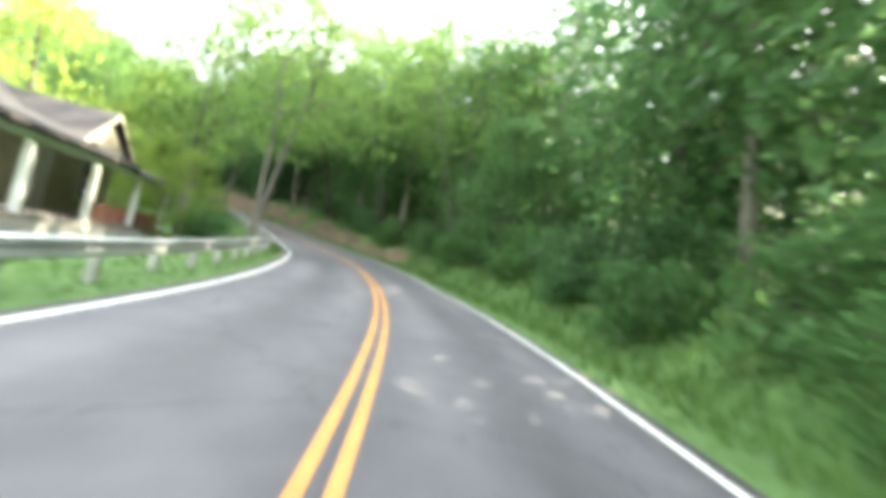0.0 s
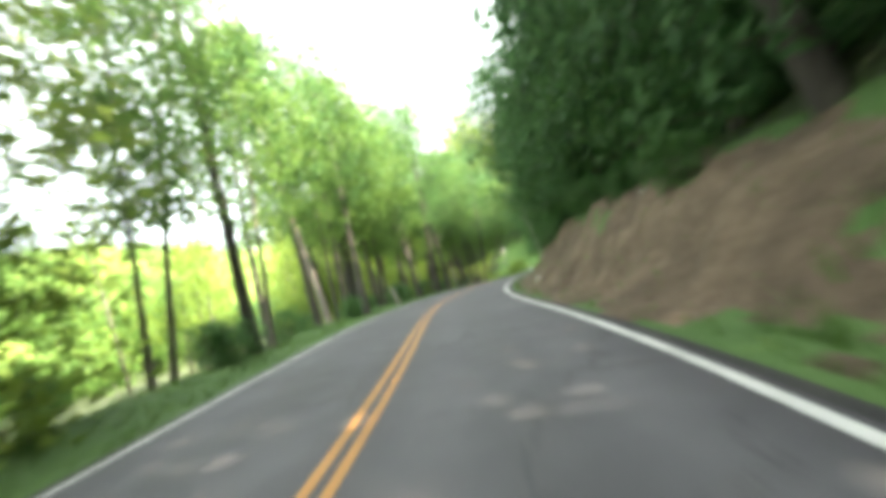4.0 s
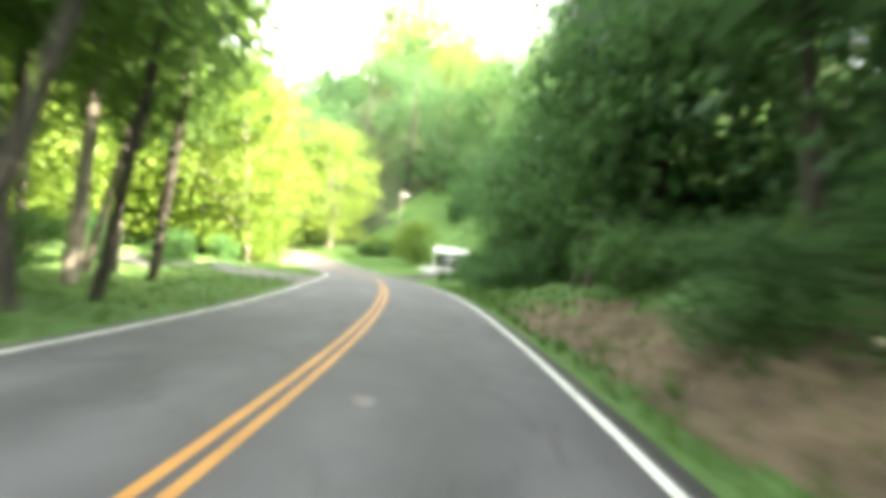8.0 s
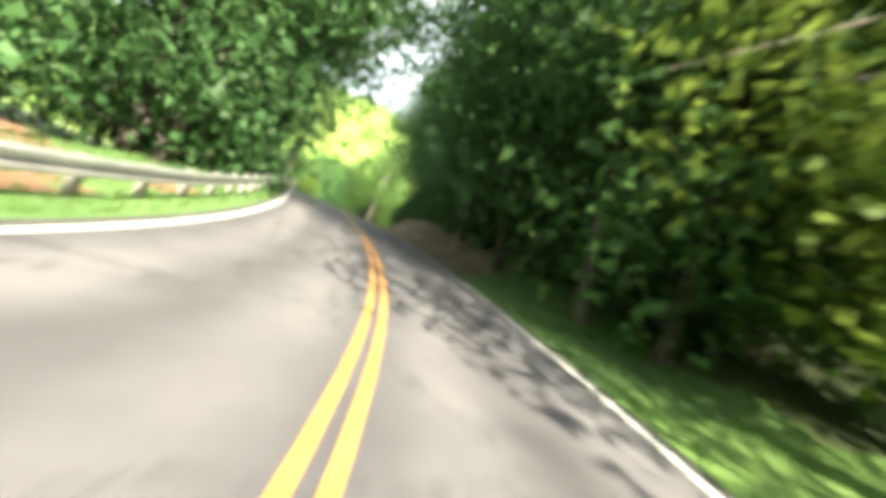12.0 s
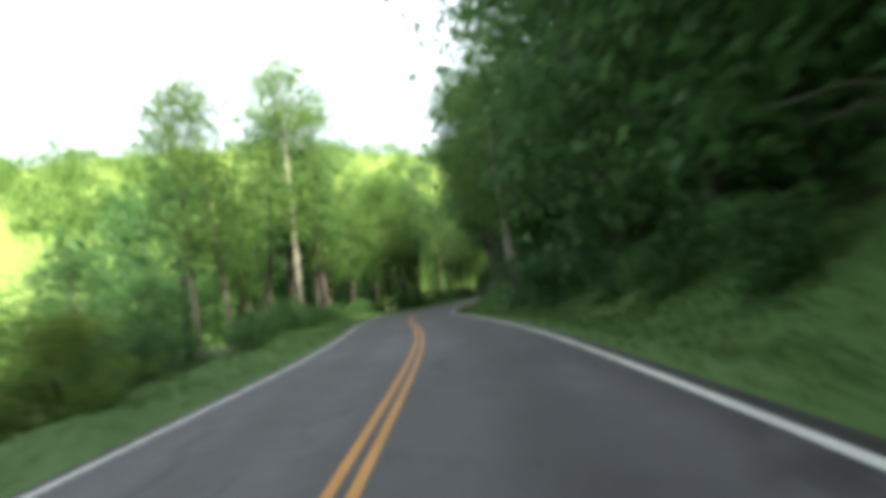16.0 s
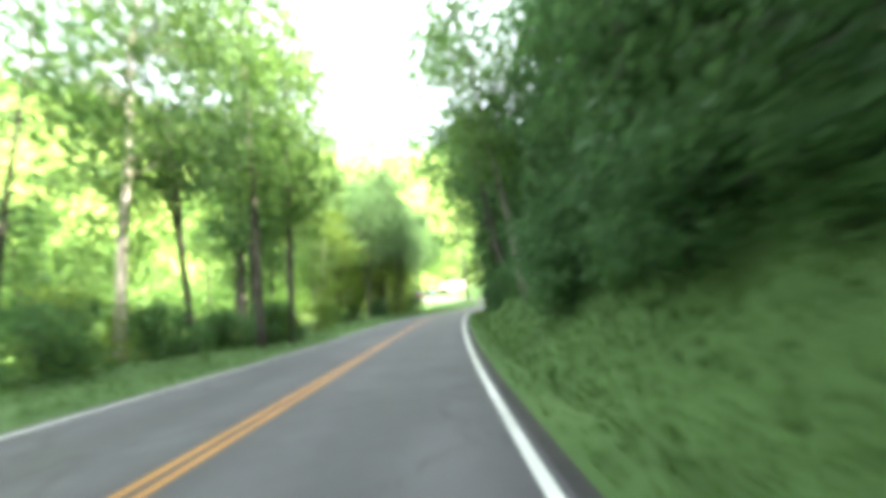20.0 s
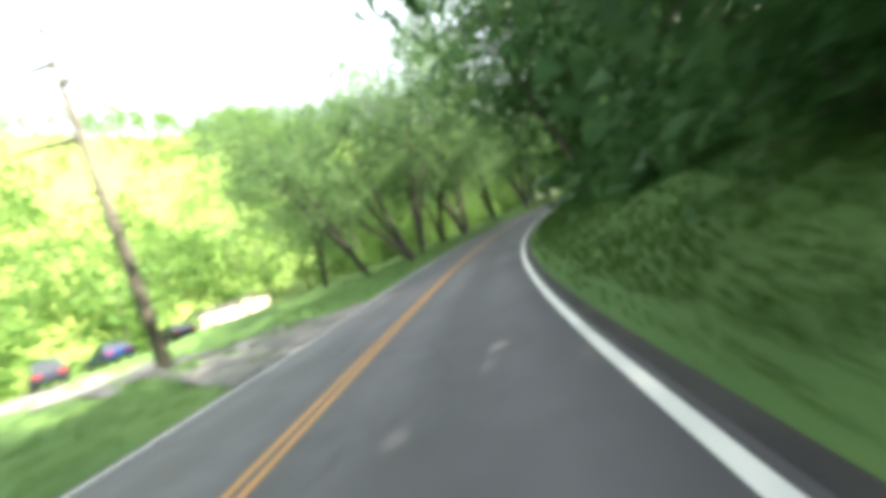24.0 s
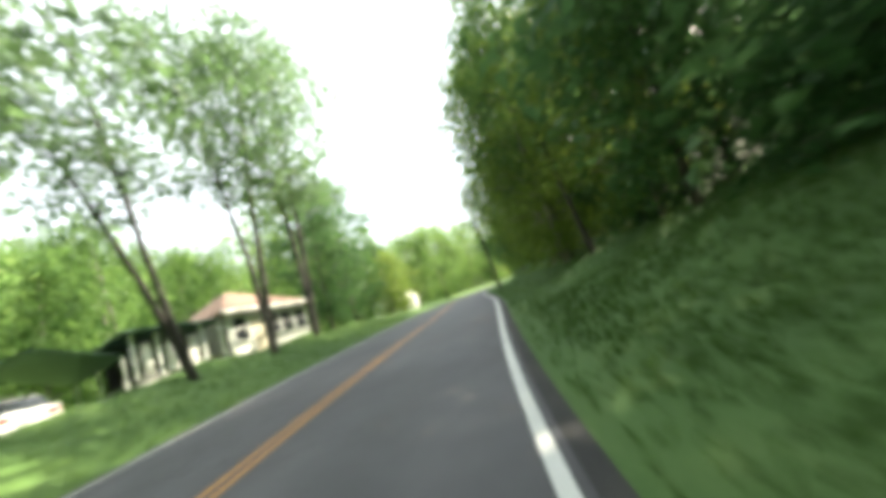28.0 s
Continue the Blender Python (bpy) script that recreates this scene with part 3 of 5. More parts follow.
# ---- the land around ----
def land():
    near = np.arange(-520, 260, 5.0)
    xs = np.concatenate([np.linspace(-2600, -520, 40)[:-1], near, np.linspace(260, 2400, 40)])
    near = np.arange(-160, 620, 5.0)
    ys = np.concatenate([np.linspace(-2400, -160, 40)[:-1], near, np.linspace(620, 2800, 40)])
    x, y = np.meshgrid(xs, ys, indexing="ij")
    px, py = x.ravel(), y.ravel()
    best, bs, bd = np.full(px.shape, 1e18), np.zeros(px.shape), np.zeros(px.shape)
    for s in np.arange(-60, 620, 3.0):
        cx, cy, h = along(_line[:, 0], s), along(_line[:, 1], s), along(_head, s)
        q = (px - cx) ** 2 + (py - cy) ** 2
        m = q < best
        best[m], bs[m] = q[m], s
        bd[m] = ((px - cx) * math.cos(h) + (py - cy) * math.sin(h))[m]
    far = np.sqrt(best)
    d = np.where(bd < 0, -1, 1) * far
    z = road_z(bs, d) + rise(bs, d) + lumps(px, py) * 1.5
    z += 9 * np.clip((far - 90) / 150, 0, 1) * np.sin(px * 0.013 + 1) * np.cos(py * 0.017)
    z -= np.where(far < 15, 1.6, np.where(far < 19, np.where(bd > 0, 1.6, 0.5), np.where((far < 24) & (bd > 0), 0.8, 0.0)))
    out = np.clip((far - 300) / 1200, 0, 1)
    z = z * (1 - out) + (40 + 25 * np.sin(px * 0.004) * np.cos(py * 0.003)) * out
    ni, nj = x.shape
    idx = np.arange(ni * nj).reshape(ni, nj)
    f = np.stack([idx[:-1, :-1], idx[1:, :-1], idx[1:, 1:], idx[:-1, 1:]], -1).reshape(-1, 4)
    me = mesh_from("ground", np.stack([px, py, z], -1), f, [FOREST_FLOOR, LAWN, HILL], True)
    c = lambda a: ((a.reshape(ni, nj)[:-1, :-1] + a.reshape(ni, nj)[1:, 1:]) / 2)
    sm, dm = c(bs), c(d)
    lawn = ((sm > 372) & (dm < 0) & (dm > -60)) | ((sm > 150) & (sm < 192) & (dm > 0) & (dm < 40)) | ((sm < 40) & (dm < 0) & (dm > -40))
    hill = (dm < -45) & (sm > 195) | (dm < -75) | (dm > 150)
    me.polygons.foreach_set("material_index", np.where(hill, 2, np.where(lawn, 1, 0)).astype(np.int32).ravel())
    return new("ground", me)


tagged(land(), "green valley ground with wooded slopes and far hills", "ground", kind="structure")


# ---- trees ----
def tube(path, radii, sides=7):
    """Vertices and faces of a tapered limb along a path."""
    path = [Vector(p) for p in path]
    vs, fs = [], []
    for i, p in enumerate(path):
        t = (path[min(i + 1, len(path) - 1)] - path[max(i - 1, 0)]).normalized()
        a = t.orthogonal().normalized()
        b = t.cross(a)
        for k in range(sides):
            w = 2 * math.pi * k / sides
            vs.append(tuple(p + (a * math.cos(w) + b * math.sin(w)) * radii[i]))
    for i in range(len(path) - 1):
        for k in range(sides):
            j = (k + 1) % sides
            fs.append((i * sides + k, i * sides + j, (i + 1) * sides + j, (i + 1) * sides + k))
    fs.append(tuple(range(sides))[::-1])
    return vs, fs


def join(pieces):
    vs, fs = [], []
    for v, f in pieces:
        o = len(vs)
        vs += v
        fs += [tuple(i + o for i in q) for q in f]
    return vs, fs


def leaves(rng, centres, spreads, per, size, droop=0.3):
    """Leaf blades scattered in clumps: each a small pointed blade of its own."""
    n = len(centres) * per
    c = np.repeat(np.asarray(centres, float), per, 0) + np.clip(rng.normal(0, 1, (n, 3)), -1.8, 1.8) * np.repeat(np.asarray(spreads, float), per, 0)
    u = rng.normal(0, 1, (n, 3))
    u[:, 2] = u[:, 2] * 0.45 - droop
    u /= np.linalg.norm(u, axis=1)[:, None]
    w = rng.normal(0, 1, (n, 3))
    w = np.cross(u, w)
    w /= np.linalg.norm(w, axis=1)[:, None] + 1e-9
    k = np.cross(u, w)
    L = size * rng.uniform(0.6, 1.3, (n, 1))
    v = np.stack([c - u * L * 0.5 + w * L * 0.38, c - u * L * 0.35 - w * L * 0.38 + k * L * 0.1, c + u * L * 0.75], 1).reshape(-1, 3)
    f = np.arange(n * 3).reshape(-1, 3)
    return v, f


def tree_meshes(seed, height, trunk_r, clear, spread, clumps, per, size, leaf, bark, stems=1, stem_lean=0.12, droop=0.3, sag=0.0, clump=0.75, shape=1.0):
    """Trunk with limbs, and crown. clear: share of the height without leaves; spread: the crown's radius."""
    rng = np.random.default_rng(seed)
    limbs, tips, spreads = [], [], []
    for q in range(stems):
        ang = rng.uniform(0, 6.28) + q * 6.28 / stems
        out = stem_lean * height * (0.4 if stems == 1 else 1.0)
        h = height * rng.uniform(0.85, 1.0) if q else height
        path, n = [], 8
        for i in range(n + 1):
            t = i / n
            path.append((math.cos(ang) * out * t ** 1.3 + rng.normal(0, 0.04) * h * 0.15 * t, math.sin(ang) * out * t ** 1.3 + rng.normal(0, 0.04) * h * 0.15 * t, h * t * 0.94))
        r0 = trunk_r * (1 if stems == 1 else 0.75)
        limbs.append(tube([(path[0][0], path[0][1], -0.4)] + path, [r0 * 1.5] + [r0 * (1.15 - 1.02 * (i / n) ** 0.8) if i else r0 * 1.2 for i in range(n + 1)], 8))
        m = max(4, int(clumps / stems))
        for j in range(m):
            t = clear + (1 - clear) * (j + rng.uniform(0, 1)) / m
            k = min(n - 1, int(t * n))
            a, b = Vector(path[k]), Vector(path[k + 1])
            base = a.lerp(b, t * n - k)
            u = (t - clear) / max(1e-3, 1 - clear)
            wide = spread * (math.sin(math.pi * (0.16 + 0.78 * u)) ** shape) * rng.uniform(0.25, 1.08)
            w = rng.uniform(0, 6.28)
            tip = base + Vector((math.cos(w) * wide, math.sin(w) * wide, rng.normal(0.12, 0.22) * wide - sag * wide))
            tips.append(tuple(tip))
            sp = clump * rng.uniform(0.7, 1.3)
            spreads.append((sp, sp, sp * 0.55))
            if j % 3 == 0 and wide > 0.6:
                low = base - Vector((0, 0, 0.25 * wide))
                mid = low.lerp(tip, 0.5) + Vector((0, 0, 0.12 * wide))
                lr = max(0.02, trunk_r * 0.32 * (1 - 0.7 * t))
                limbs.append(tube([low, mid, tip], [lr, lr * 0.65, 0.012], 5))
    tv, tf = join(limbs)
    lv, lf = leaves(rng, tips, spreads, per, size, droop)
    return mesh_from("trunk", tv, tf, bark, True), mesh_from("crown", lv, lf, leaf)


def tree_kind(name, seeds, label, category="tree", **kw):
    made = []
    for sd in seeds:
        t, c = tree_meshes(sd, **kw)
        made.append((t, c))
    return dict(name=name, made=made, label=label, category=category, n=0)


KINDS = dict(
    canopy=tree_kind("tree", (5, 6), "big forked roadside tree with a grey trunk and sunlit spreading crown", height=18, trunk_r=0.24, clear=0.4, spread=5.6, clumps=130, per=44, size=0.28, leaf=LEAF_LIGHT, bark=BARK, stems=2, stem_lean=0.16, clump=0.85, droop=0.4),
    tall=tree_kind("tree", (1, 2, 3, 4), "tall broadleaf tree with a grey trunk and green crown", height=19, trunk_r=0.22, clear=0.3, spread=4.0, clumps=125, per=34, size=0.310, leaf=LEAF, bark=BARK, clump=0.8),
    edge=tree_kind("tree", (11, 12, 13, 14), "leafy tree at the wood's edge with low hanging branches", height=14, trunk_r=0.18, clear=0.08, spread=4.2, clumps=135, per=34, size=0.310, leaf=LEAF, bark=BARK, clump=0.8, droop=0.5),
    dark=tree_kind("tree", (21, 22, 23, 24), "dense dark green tree on the shaded hillside", height=17, trunk_r=0.22, clear=0.06, spread=4.8, clumps=150, per=42, size=0.310, leaf=LEAF_DARK, bark=BARK, clump=0.95, droop=0.5),
    bright=tree_kind("tree", (31, 32, 33), "bright yellow-green tree, sunlight put into its leaf colour", height=14, trunk_r=0.18, clear=0.06, spread=4.5, clumps=150, per=45, size=0.280, leaf=LEAF_SUN, bark=BARK_PALE, clump=0.8),
    lush=tree_kind("tree", (35, 36, 37), "large many-trunked tree with a bright drooping crown, coloured as sunlit", height=20, trunk_r=0.2, clear=0.14, spread=6.2, clumps=270, per=44, size=0.27, leaf=LEAF_SUN, bark=BARK_PALE, stems=3, stem_lean=0.1, clump=0.8, droop=0.55, sag=0.12),
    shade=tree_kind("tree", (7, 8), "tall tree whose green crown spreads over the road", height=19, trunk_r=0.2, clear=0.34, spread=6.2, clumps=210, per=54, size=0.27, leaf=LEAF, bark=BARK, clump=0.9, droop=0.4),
    slim=tree_kind("tree", (41, 42, 43, 44), "slender young tree with a thin leaning trunk", height=16, trunk_r=0.12, clear=0.34, spread=2.7, clumps=80, per=49, size=0.231, leaf=LEAF_LIGHT, bark=BARK, clump=0.65),
    pale=tree_kind("tree", (51, 52, 53), "tree with a pale bare trunk and thin green crown", height=17, trunk_r=0.16, clear=0.36, spread=3.1, clumps=85, per=49, size=0.238, leaf=LEAF_LIGHT, bark=BARK_PALE, clump=0.7),
    sparse=tree_kind("tree", (55, 56, 57), "tall thin-leaved tree with a straight dark trunk", height=19, trunk_r=0.2, clear=0.36, spread=3.3, clumps=62, per=38, size=0.231, leaf=LEAF, bark=BARK_DARK, clump=0.75),
    willow=tree_kind("tree", (61, 62, 63, 64), "many-stemmed roadside tree with feathery grey-green foliage", height=13.5, trunk_r=0.17, clear=0.30, spread=3.8, clumps=155, per=48, size=0.189, leaf=LEAF_WILLOW, bark=BARK_DARK, stems=3, stem_lean=0.28, droop=0.5, clump=0.6),
    airy=tree_kind("tree", (71, 72, 73), "tall airy roadside tree with sparse grey-green leaves", height=19, trunk_r=0.18, clear=0.4, spread=3.9, clumps=150, per=45, size=0.224, leaf=LEAF_WILLOW, bark=BARK_DARK, stems=2, stem_lean=0.13, clump=0.7),
    shrub=tree_kind("shrub", (81, 82, 83, 84), "dense green roadside shrub", "shrub", height=2.6, trunk_r=0.05, clear=0.03, spread=1.5, clumps=46, per=45, size=0.168, leaf=LEAF, bark=BARK, stems=4, stem_lean=0.25, clump=0.42, droop=0.35),
    brush=tree_kind("thicket", (91, 92, 93), "dark tangled undergrowth at the foot of the wood", "thicket", height=3.4, trunk_r=0.05, clear=0.02, spread=2.0, clumps=54, per=45, size=0.210, leaf=LEAF_DARK, bark=BARK, stems=4, stem_lean=0.25, clump=0.55, droop=0.4),
    sunny=tree_kind("shrub", (95, 96, 97), "rounded bright green garden bush, coloured as sunlit", "shrub", height=3.4, trunk_r=0.06, clear=0.03, spread=1.9, clumps=60, per=49, size=0.154, leaf=LEAF_SUN, bark=BARK, stems=4, stem_lean=0.2, clump=0.45, droop=0.2),
)
_first = {}
_spin = random.Random(7)


def plant(kind, s, d, size=1.0, turn=None, lean=(0.0, 0.0), label="", group="", sink=0.1):
    k = KINDS[kind]
    i = k["n"] % len(k["made"])
    k["n"] += 1
    turn = _spin.uniform(0, 360) if turn is None else turn
    m = place(s, d, turn, sink, lean, size)
    key = (kind, i)
    if key not in _first:
        ob = thing(k["name"], m, k["label"], k["category"], group)
        if k["category"] == "tree":
            link("trunk", k["made"][i][0], ob)
        else:
            tagged(link("stem", k["made"][i][0], ob), kind="stuff")
        link("crown", k["made"][i][1], ob)
        _first[key] = ob
        ob["group"] = group or {"tree": "roadside trees", "shrub": "roadside shrubs"}.get(k["category"], "thickets under the trees")
    else:
        base = _first[key]
        ob = copy_thing(base, Matrix.Identity(4))
        ob.matrix_world = m
    if label:
        ob["label"] = label
    return ob


def scatter(rng, kinds, s0, s1, d0, d1, count, lo=0.8, hi=1.25, lean=0.0):
    """Fills a strip of the plan with plants, well spread."""
    cols = max(1, int(round(math.sqrt(count * abs(s1 - s0) / max(1.0, abs(d1 - d0))))))
    made = 0
    rows_n = int(math.ceil(count / cols))
    for i in range(cols):
        for j in range(rows_n):
            if made >= count:
                return
            s = s0 + (s1 - s0) * (i + rng.uniform(0.05, 0.95)) / cols
            d = d0 + (d1 - d0) * (j + rng.uniform(0.05, 0.95)) / rows_n
            k = kinds[rng.randrange(len(kinds))]
            size, tilt, turn = rng.uniform(lo, hi), (rng.gauss(0, 3) + lean, rng.gauss(0, 3)), _spin.uniform(0, 360)
            if k:        # no kind leaves a gap in the row
                plant(k, s, d, size, turn, tilt)
            made += 1


def wood(name, rng_seed, kinds, s0, s1, d0, d1, count, size, label, low=0.16, clumps=30, per=36, leaf=0.44, girth=0.27):
    """A strip of wood away from the road, too many trees to tell apart: trunks and rough crowns in one."""
    g = np.random.default_rng(rng_seed)
    trunks, lv, lf, n = [], [], [], 0
    for i in range(count):
        s = s0 + (s1 - s0) * (i + g.uniform(0, 1)) / count
        d = g.uniform(d0, d1)
        x, y = spot(s, d)
        x, y, z = float(x), float(y), float(road_z(s, d) + rise(s, d))
        h = size * g.uniform(0.8, 1.25)
        lean = g.normal(0, 0.05, 2) * h
        trunks.append(tube([(x, y, z - 0.8), (x + lean[0] * 0.5, y + lean[1] * 0.5, z + h * 0.5), (x + lean[0], y + lean[1], z + h * 0.92)], [0.2, 0.15, 0.04], 6))
        k = clumps
        t = g.uniform(low, 1.0, k)
        w = g.uniform(0, 6.28, k)
        r = h * girth * np.sin(np.pi * (0.12 + 0.8 * t)) * g.uniform(0.3, 1.05, k)
        c = np.stack([x + lean[0] * t + np.cos(w) * r, y + lean[1] * t + np.sin(w) * r, z + h * t], -1)
        v, f = leaves(g, c, np.full((k, 3), h * 0.058), per, leaf, 0.4)
        lv.append(v)
        lf.append(f + n)
        n += len(v)
    tv, tf = join(trunks)
    ob = thing(name, Matrix.Identity(4), label, "woods", kind="stuff")
    tagged(link("trunks", mesh_from("trunks", tv, tf, BARK, True), ob), kind="stuff")
    tagged(link("foliage", mesh_from("foliage", np.concatenate(lv), np.concatenate(lf), kinds), ob), kind="stuff")
    return ob

# strips of wood: kinds, s from and to, d from and to, how many
rng = random.Random(11)
WOODS = (
    (('shrub', 'brush'), -14, 62, 6.4, 8.6, 26, 0.7, 1.1),
    (('brush', 'shrub'), 60, 140, 8.2, 10, 22, 0.5, 0.9),
    (('brush', 'shrub'), 128, 152, 7.0, 10, 8, 0.6, 1.0),
    (('tall', 'edge'), 138, 156, 9.5, 16, 5, 0.7, 0.95),
    (('edge', 'dark'), 192, 200, 8.0, 11, 3, 0.9, 1.1),
    (('brush', 'shrub'), 196, 256, 7.2, 9.5, 18, 0.6, 1.0),
    (('brush', 'shrub'), 258, 300, 9.5, 12, 10, 0.6, 0.9),
    (('brush', 'shrub'), 300, 385, 7.6, 10, 20, 0.6, 0.9),
    (('edge', 'bright', 'tall'), 450, 500, 7.4, 14, 16, 0.7, 1.0),
    (('brush',), 400, 480, 10.5, 13, 12, 0.6, 0.9),
    (('shrub',), 24, 62, -9, -6.0, 10, 0.5, 0.9),
    (('slim', 'sparse'), 60, 128, -9.0, -5.8, 18, 0.8, 1.1),
    (('shrub',), 62, 126, -7.4, -5.8, 9, 0.4, 0.7),
    (('slim', 'pale'), 126, 150, -12, -7, 9, 0.8, 1.1),
    (('shrub',), 136, 156, -13, -9, 5, 0.5, 0.8),
    (('tall', 'dark'), 203, 216, -10, -6.6, 5, 1.0, 1.2),
    (('sparse', 'slim'), 206, 234, -12, -7.0, 6, 0.9, 1.1),
    (('shrub', 'brush'), 206, 250, -9, -6.4, 12, 0.6, 0.9),
    (('shrub', 'sunny'), 236, 258, -14, -6, 10, 0.6, 1.0),
    ((None, 'slim', 'sparse'), 270, 300, -12, -6.4, 11, 0.7, 0.95), (('edge',), 254, 270, -14, -8, 4, 0.32, 0.45),
    (('shrub',), 250, 330, -8, -5.8, 22, 0.5, 0.9),
    (('slim', 'sparse'), 304, 352, -9, -6.2, 6, 0.65, 0.9),
    (('shrub', 'sunny', None), 326, 380, -9, -6.4, 15, 0.5, 0.8),
    (('airy', 'slim'), 352, 372, -12, -7, 5, 0.7, 0.9), ((None, 'airy', 'pale', None), 359, 379, -13, -7, 9, 0.75, 1.0), (('bright', None), 358, 378, -12, -7.5, 5, 0.4, 0.5), (('bright', None), 352, 374, -14, -8, 5, 0.65, 0.85),
)
WOODS += (
    # low growth on the banks, and branches over the road's edge
    (('shrub', 'brush'), 244, 272, 5.6, 8.2, 10, 0.5, 0.85), (('shrub', 'brush'), 298, 346, 5.4, 8.0, 20, 0.5, 0.85), (('edge', 'tall'), 296, 350, 8.0, 10.5, 9, 0.8, 1.05),
    (('edge', 'tall'), 138, 149, 9.0, 11.5, 3, 0.95, 1.2), (('brush', 'shrub'), 96, 136, 5.8, 7.4, 16, 0.6, 0.95), (('shrub', 'edge'), 18, 44, 6.6, 9.5, 10, 0.5, 0.8),
    (('dark', 'edge'), 62, 128, 7.4, 9.2, 14, 0.7, 0.95), (('tall', 'edge'), 34, 66, 7.0, 10.0, 6, 0.9, 1.15), (('slim', 'bright'), 52, 74, -11, -6.4, 6, 0.7, 0.95),
    (('tall', 'edge'), 204, 250, 7.2, 9.4, 9, 0.75, 1.0), (('shrub',), -12, 30, 5.6, 7.2, 9, 0.5, 0.8),
)
WOODS += (
    (('tall', 'edge'), -14, 34, 8.4, 10.4, 8, 0.85, 1.1), (('dark', 'tall'), 350, 402, 7.6, 9.6, 10, 0.8, 1.05), (('edge', 'tall'), 404, 452, 9.8, 12, 10, 0.75, 1.0),
    (('brush', 'shrub'), 376, 406, 6.8, 9.0, 8, 0.5, 0.8), (('bright',), 160, 177, -12, -9, 4, 1.0, 1.3), (('tall', 'edge'), 150.5, 157.5, 9.6, 15, 5, 0.85, 1.0), (('shrub',), 63, 94, 6.2, 7.8, 14, 0.3, 0.55), (('shrub', 'brush'), 206, 244, 6.0, 7.6, 12, 0.35, 0.6),
    (('tall', 'dark'), 197, 207, 6.6, 12, 6, 1.05, 1.25), (('dark', 'tall'), 207, 228, 7.6, 9.0, 5, 0.9, 1.1), (('dark', 'tall'), 228, 246, 7.6, 8.8, 5, 0.9, 1.1),
    (('brush', 'shrub'), 106, 134, 5.4, 7, 12, 0.35, 0.6), (('brush', 'shrub'), 146, 158, 6.4, 9, 9, 0.5, 0.8),
    (('brush', 'shrub'), 350, 376, 5.8, 8, 10, 0.4, 0.7), (('shrub', 'brush'), 318, 350, 5.2, 7.6, 14, 0.4, 0.7), (('sparse', 'slim'), 82, 102, -10, -6.4, 5, 0.9, 1.1),
    (('brush', 'shrub'), 84, 108, 6.2, 7.6, 10, 0.5, 0.8), (('brush', 'shrub'), 226, 250, 5.2, 7.2, 14, 0.45, 0.75), (('slim', None), 284, 302, -9.5, -6.6, 5, 0.85, 1.05),
    (('dark',), 102, 140, 8.4, 11, 7, 0.95, 1.2), ((None, 'sparse', None), 272, 300, -11, -6.5, 8, 0.95, 1.15), (('airy', 'sparse'), 351, 366, -12, -7.5, 4, 0.9, 1.05), (('brush',), 425, 480, 10, 12.5, 12, 0.8, 1.1),
    (('slim', 'sparse'), 86, 114, -12, -7.2, 11, 1.15, 1.4), (('shrub',), 84, 124, -9, -6.2, 8, 0.5, 0.8), (('shrub', 'brush'), 74, 104, 6.0, 7.4, 16, 0.4, 0.7),
    (('edge', 'tall'), 136, 150, 8.0, 11, 4, 0.8, 1.1), (('brush', 'shrub'), 260, 302, 8.6, 13, 14, 0.6, 1.0), (('brush', 'edge', 'brush'), 266, 296, 8.8, 13, 14, 0.6, 0.9), (('bright', 'edge'), 540, 600, 5, 22, 12, 0.9, 1.2), (('bright', 'edge'), 545, 605, -26, -6, 14, 0.8, 1.1),
    (('bright', 'slim'), 330, 366, -13, -9, 7, 0.7, 0.9),
    (('brush', 'shrub'), 160, 190, 26, 31, 16, 0.8, 1.2), (('shrub', 'sunny', 'shrub'), 318, 350, -9.5, -6.4, 14, 0.5, 0.9),
)
for row in WOODS:
    scatter(rng, row[0], *row[1:5], row[5], *row[6:8])

# the wood's second row, too dense to tell its trees apart
EDGE_WOOD = (
    (LEAF_DARK, -14, 62, 10.0, 16, 30, 20), (LEAF_DARK, 60, 142, 10.0, 16, 40, 16), (LEAF_DARK, 200, 262, 9.6, 15, 34, 24), (LEAF_DARK, 262, 345, 10.5, 16, 30, 21.5),
    (LEAF_DARK, 345, 402, 9.6, 15, 24, 17), (LEAF, 402, 452, 10.5, 16, 18, 16), (LEAF_DARK, -14, 62, 14, 22, 20, 16), (LEAF_LIGHT, 300, 366, -26, -14, 11, 11), (LEAF_SUN, 160, 200, -34, -20, 18, 23),
    # Rows at s 157 to 170 are added to shade the lawn and road.
    (LEAF, 149, 159, 14, 28, 9, 17), (LEAF, 138, 149, 11.5, 24, 9, 16), (LEAF, 157, 165.5, 18, 26, 8, 17), (LEAF, 163.5, 170, 20, 27, 7, 19), (LEAF, 196, 212, 11.5, 20, 8, 18), (LEAF_DARK, 194, 208, -20, -12, 8, 20),
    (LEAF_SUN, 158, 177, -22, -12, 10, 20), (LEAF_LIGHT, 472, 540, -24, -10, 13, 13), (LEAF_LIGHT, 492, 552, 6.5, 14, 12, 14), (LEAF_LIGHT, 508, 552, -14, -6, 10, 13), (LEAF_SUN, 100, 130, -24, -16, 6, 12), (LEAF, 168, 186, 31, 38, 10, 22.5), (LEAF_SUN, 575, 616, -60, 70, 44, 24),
)
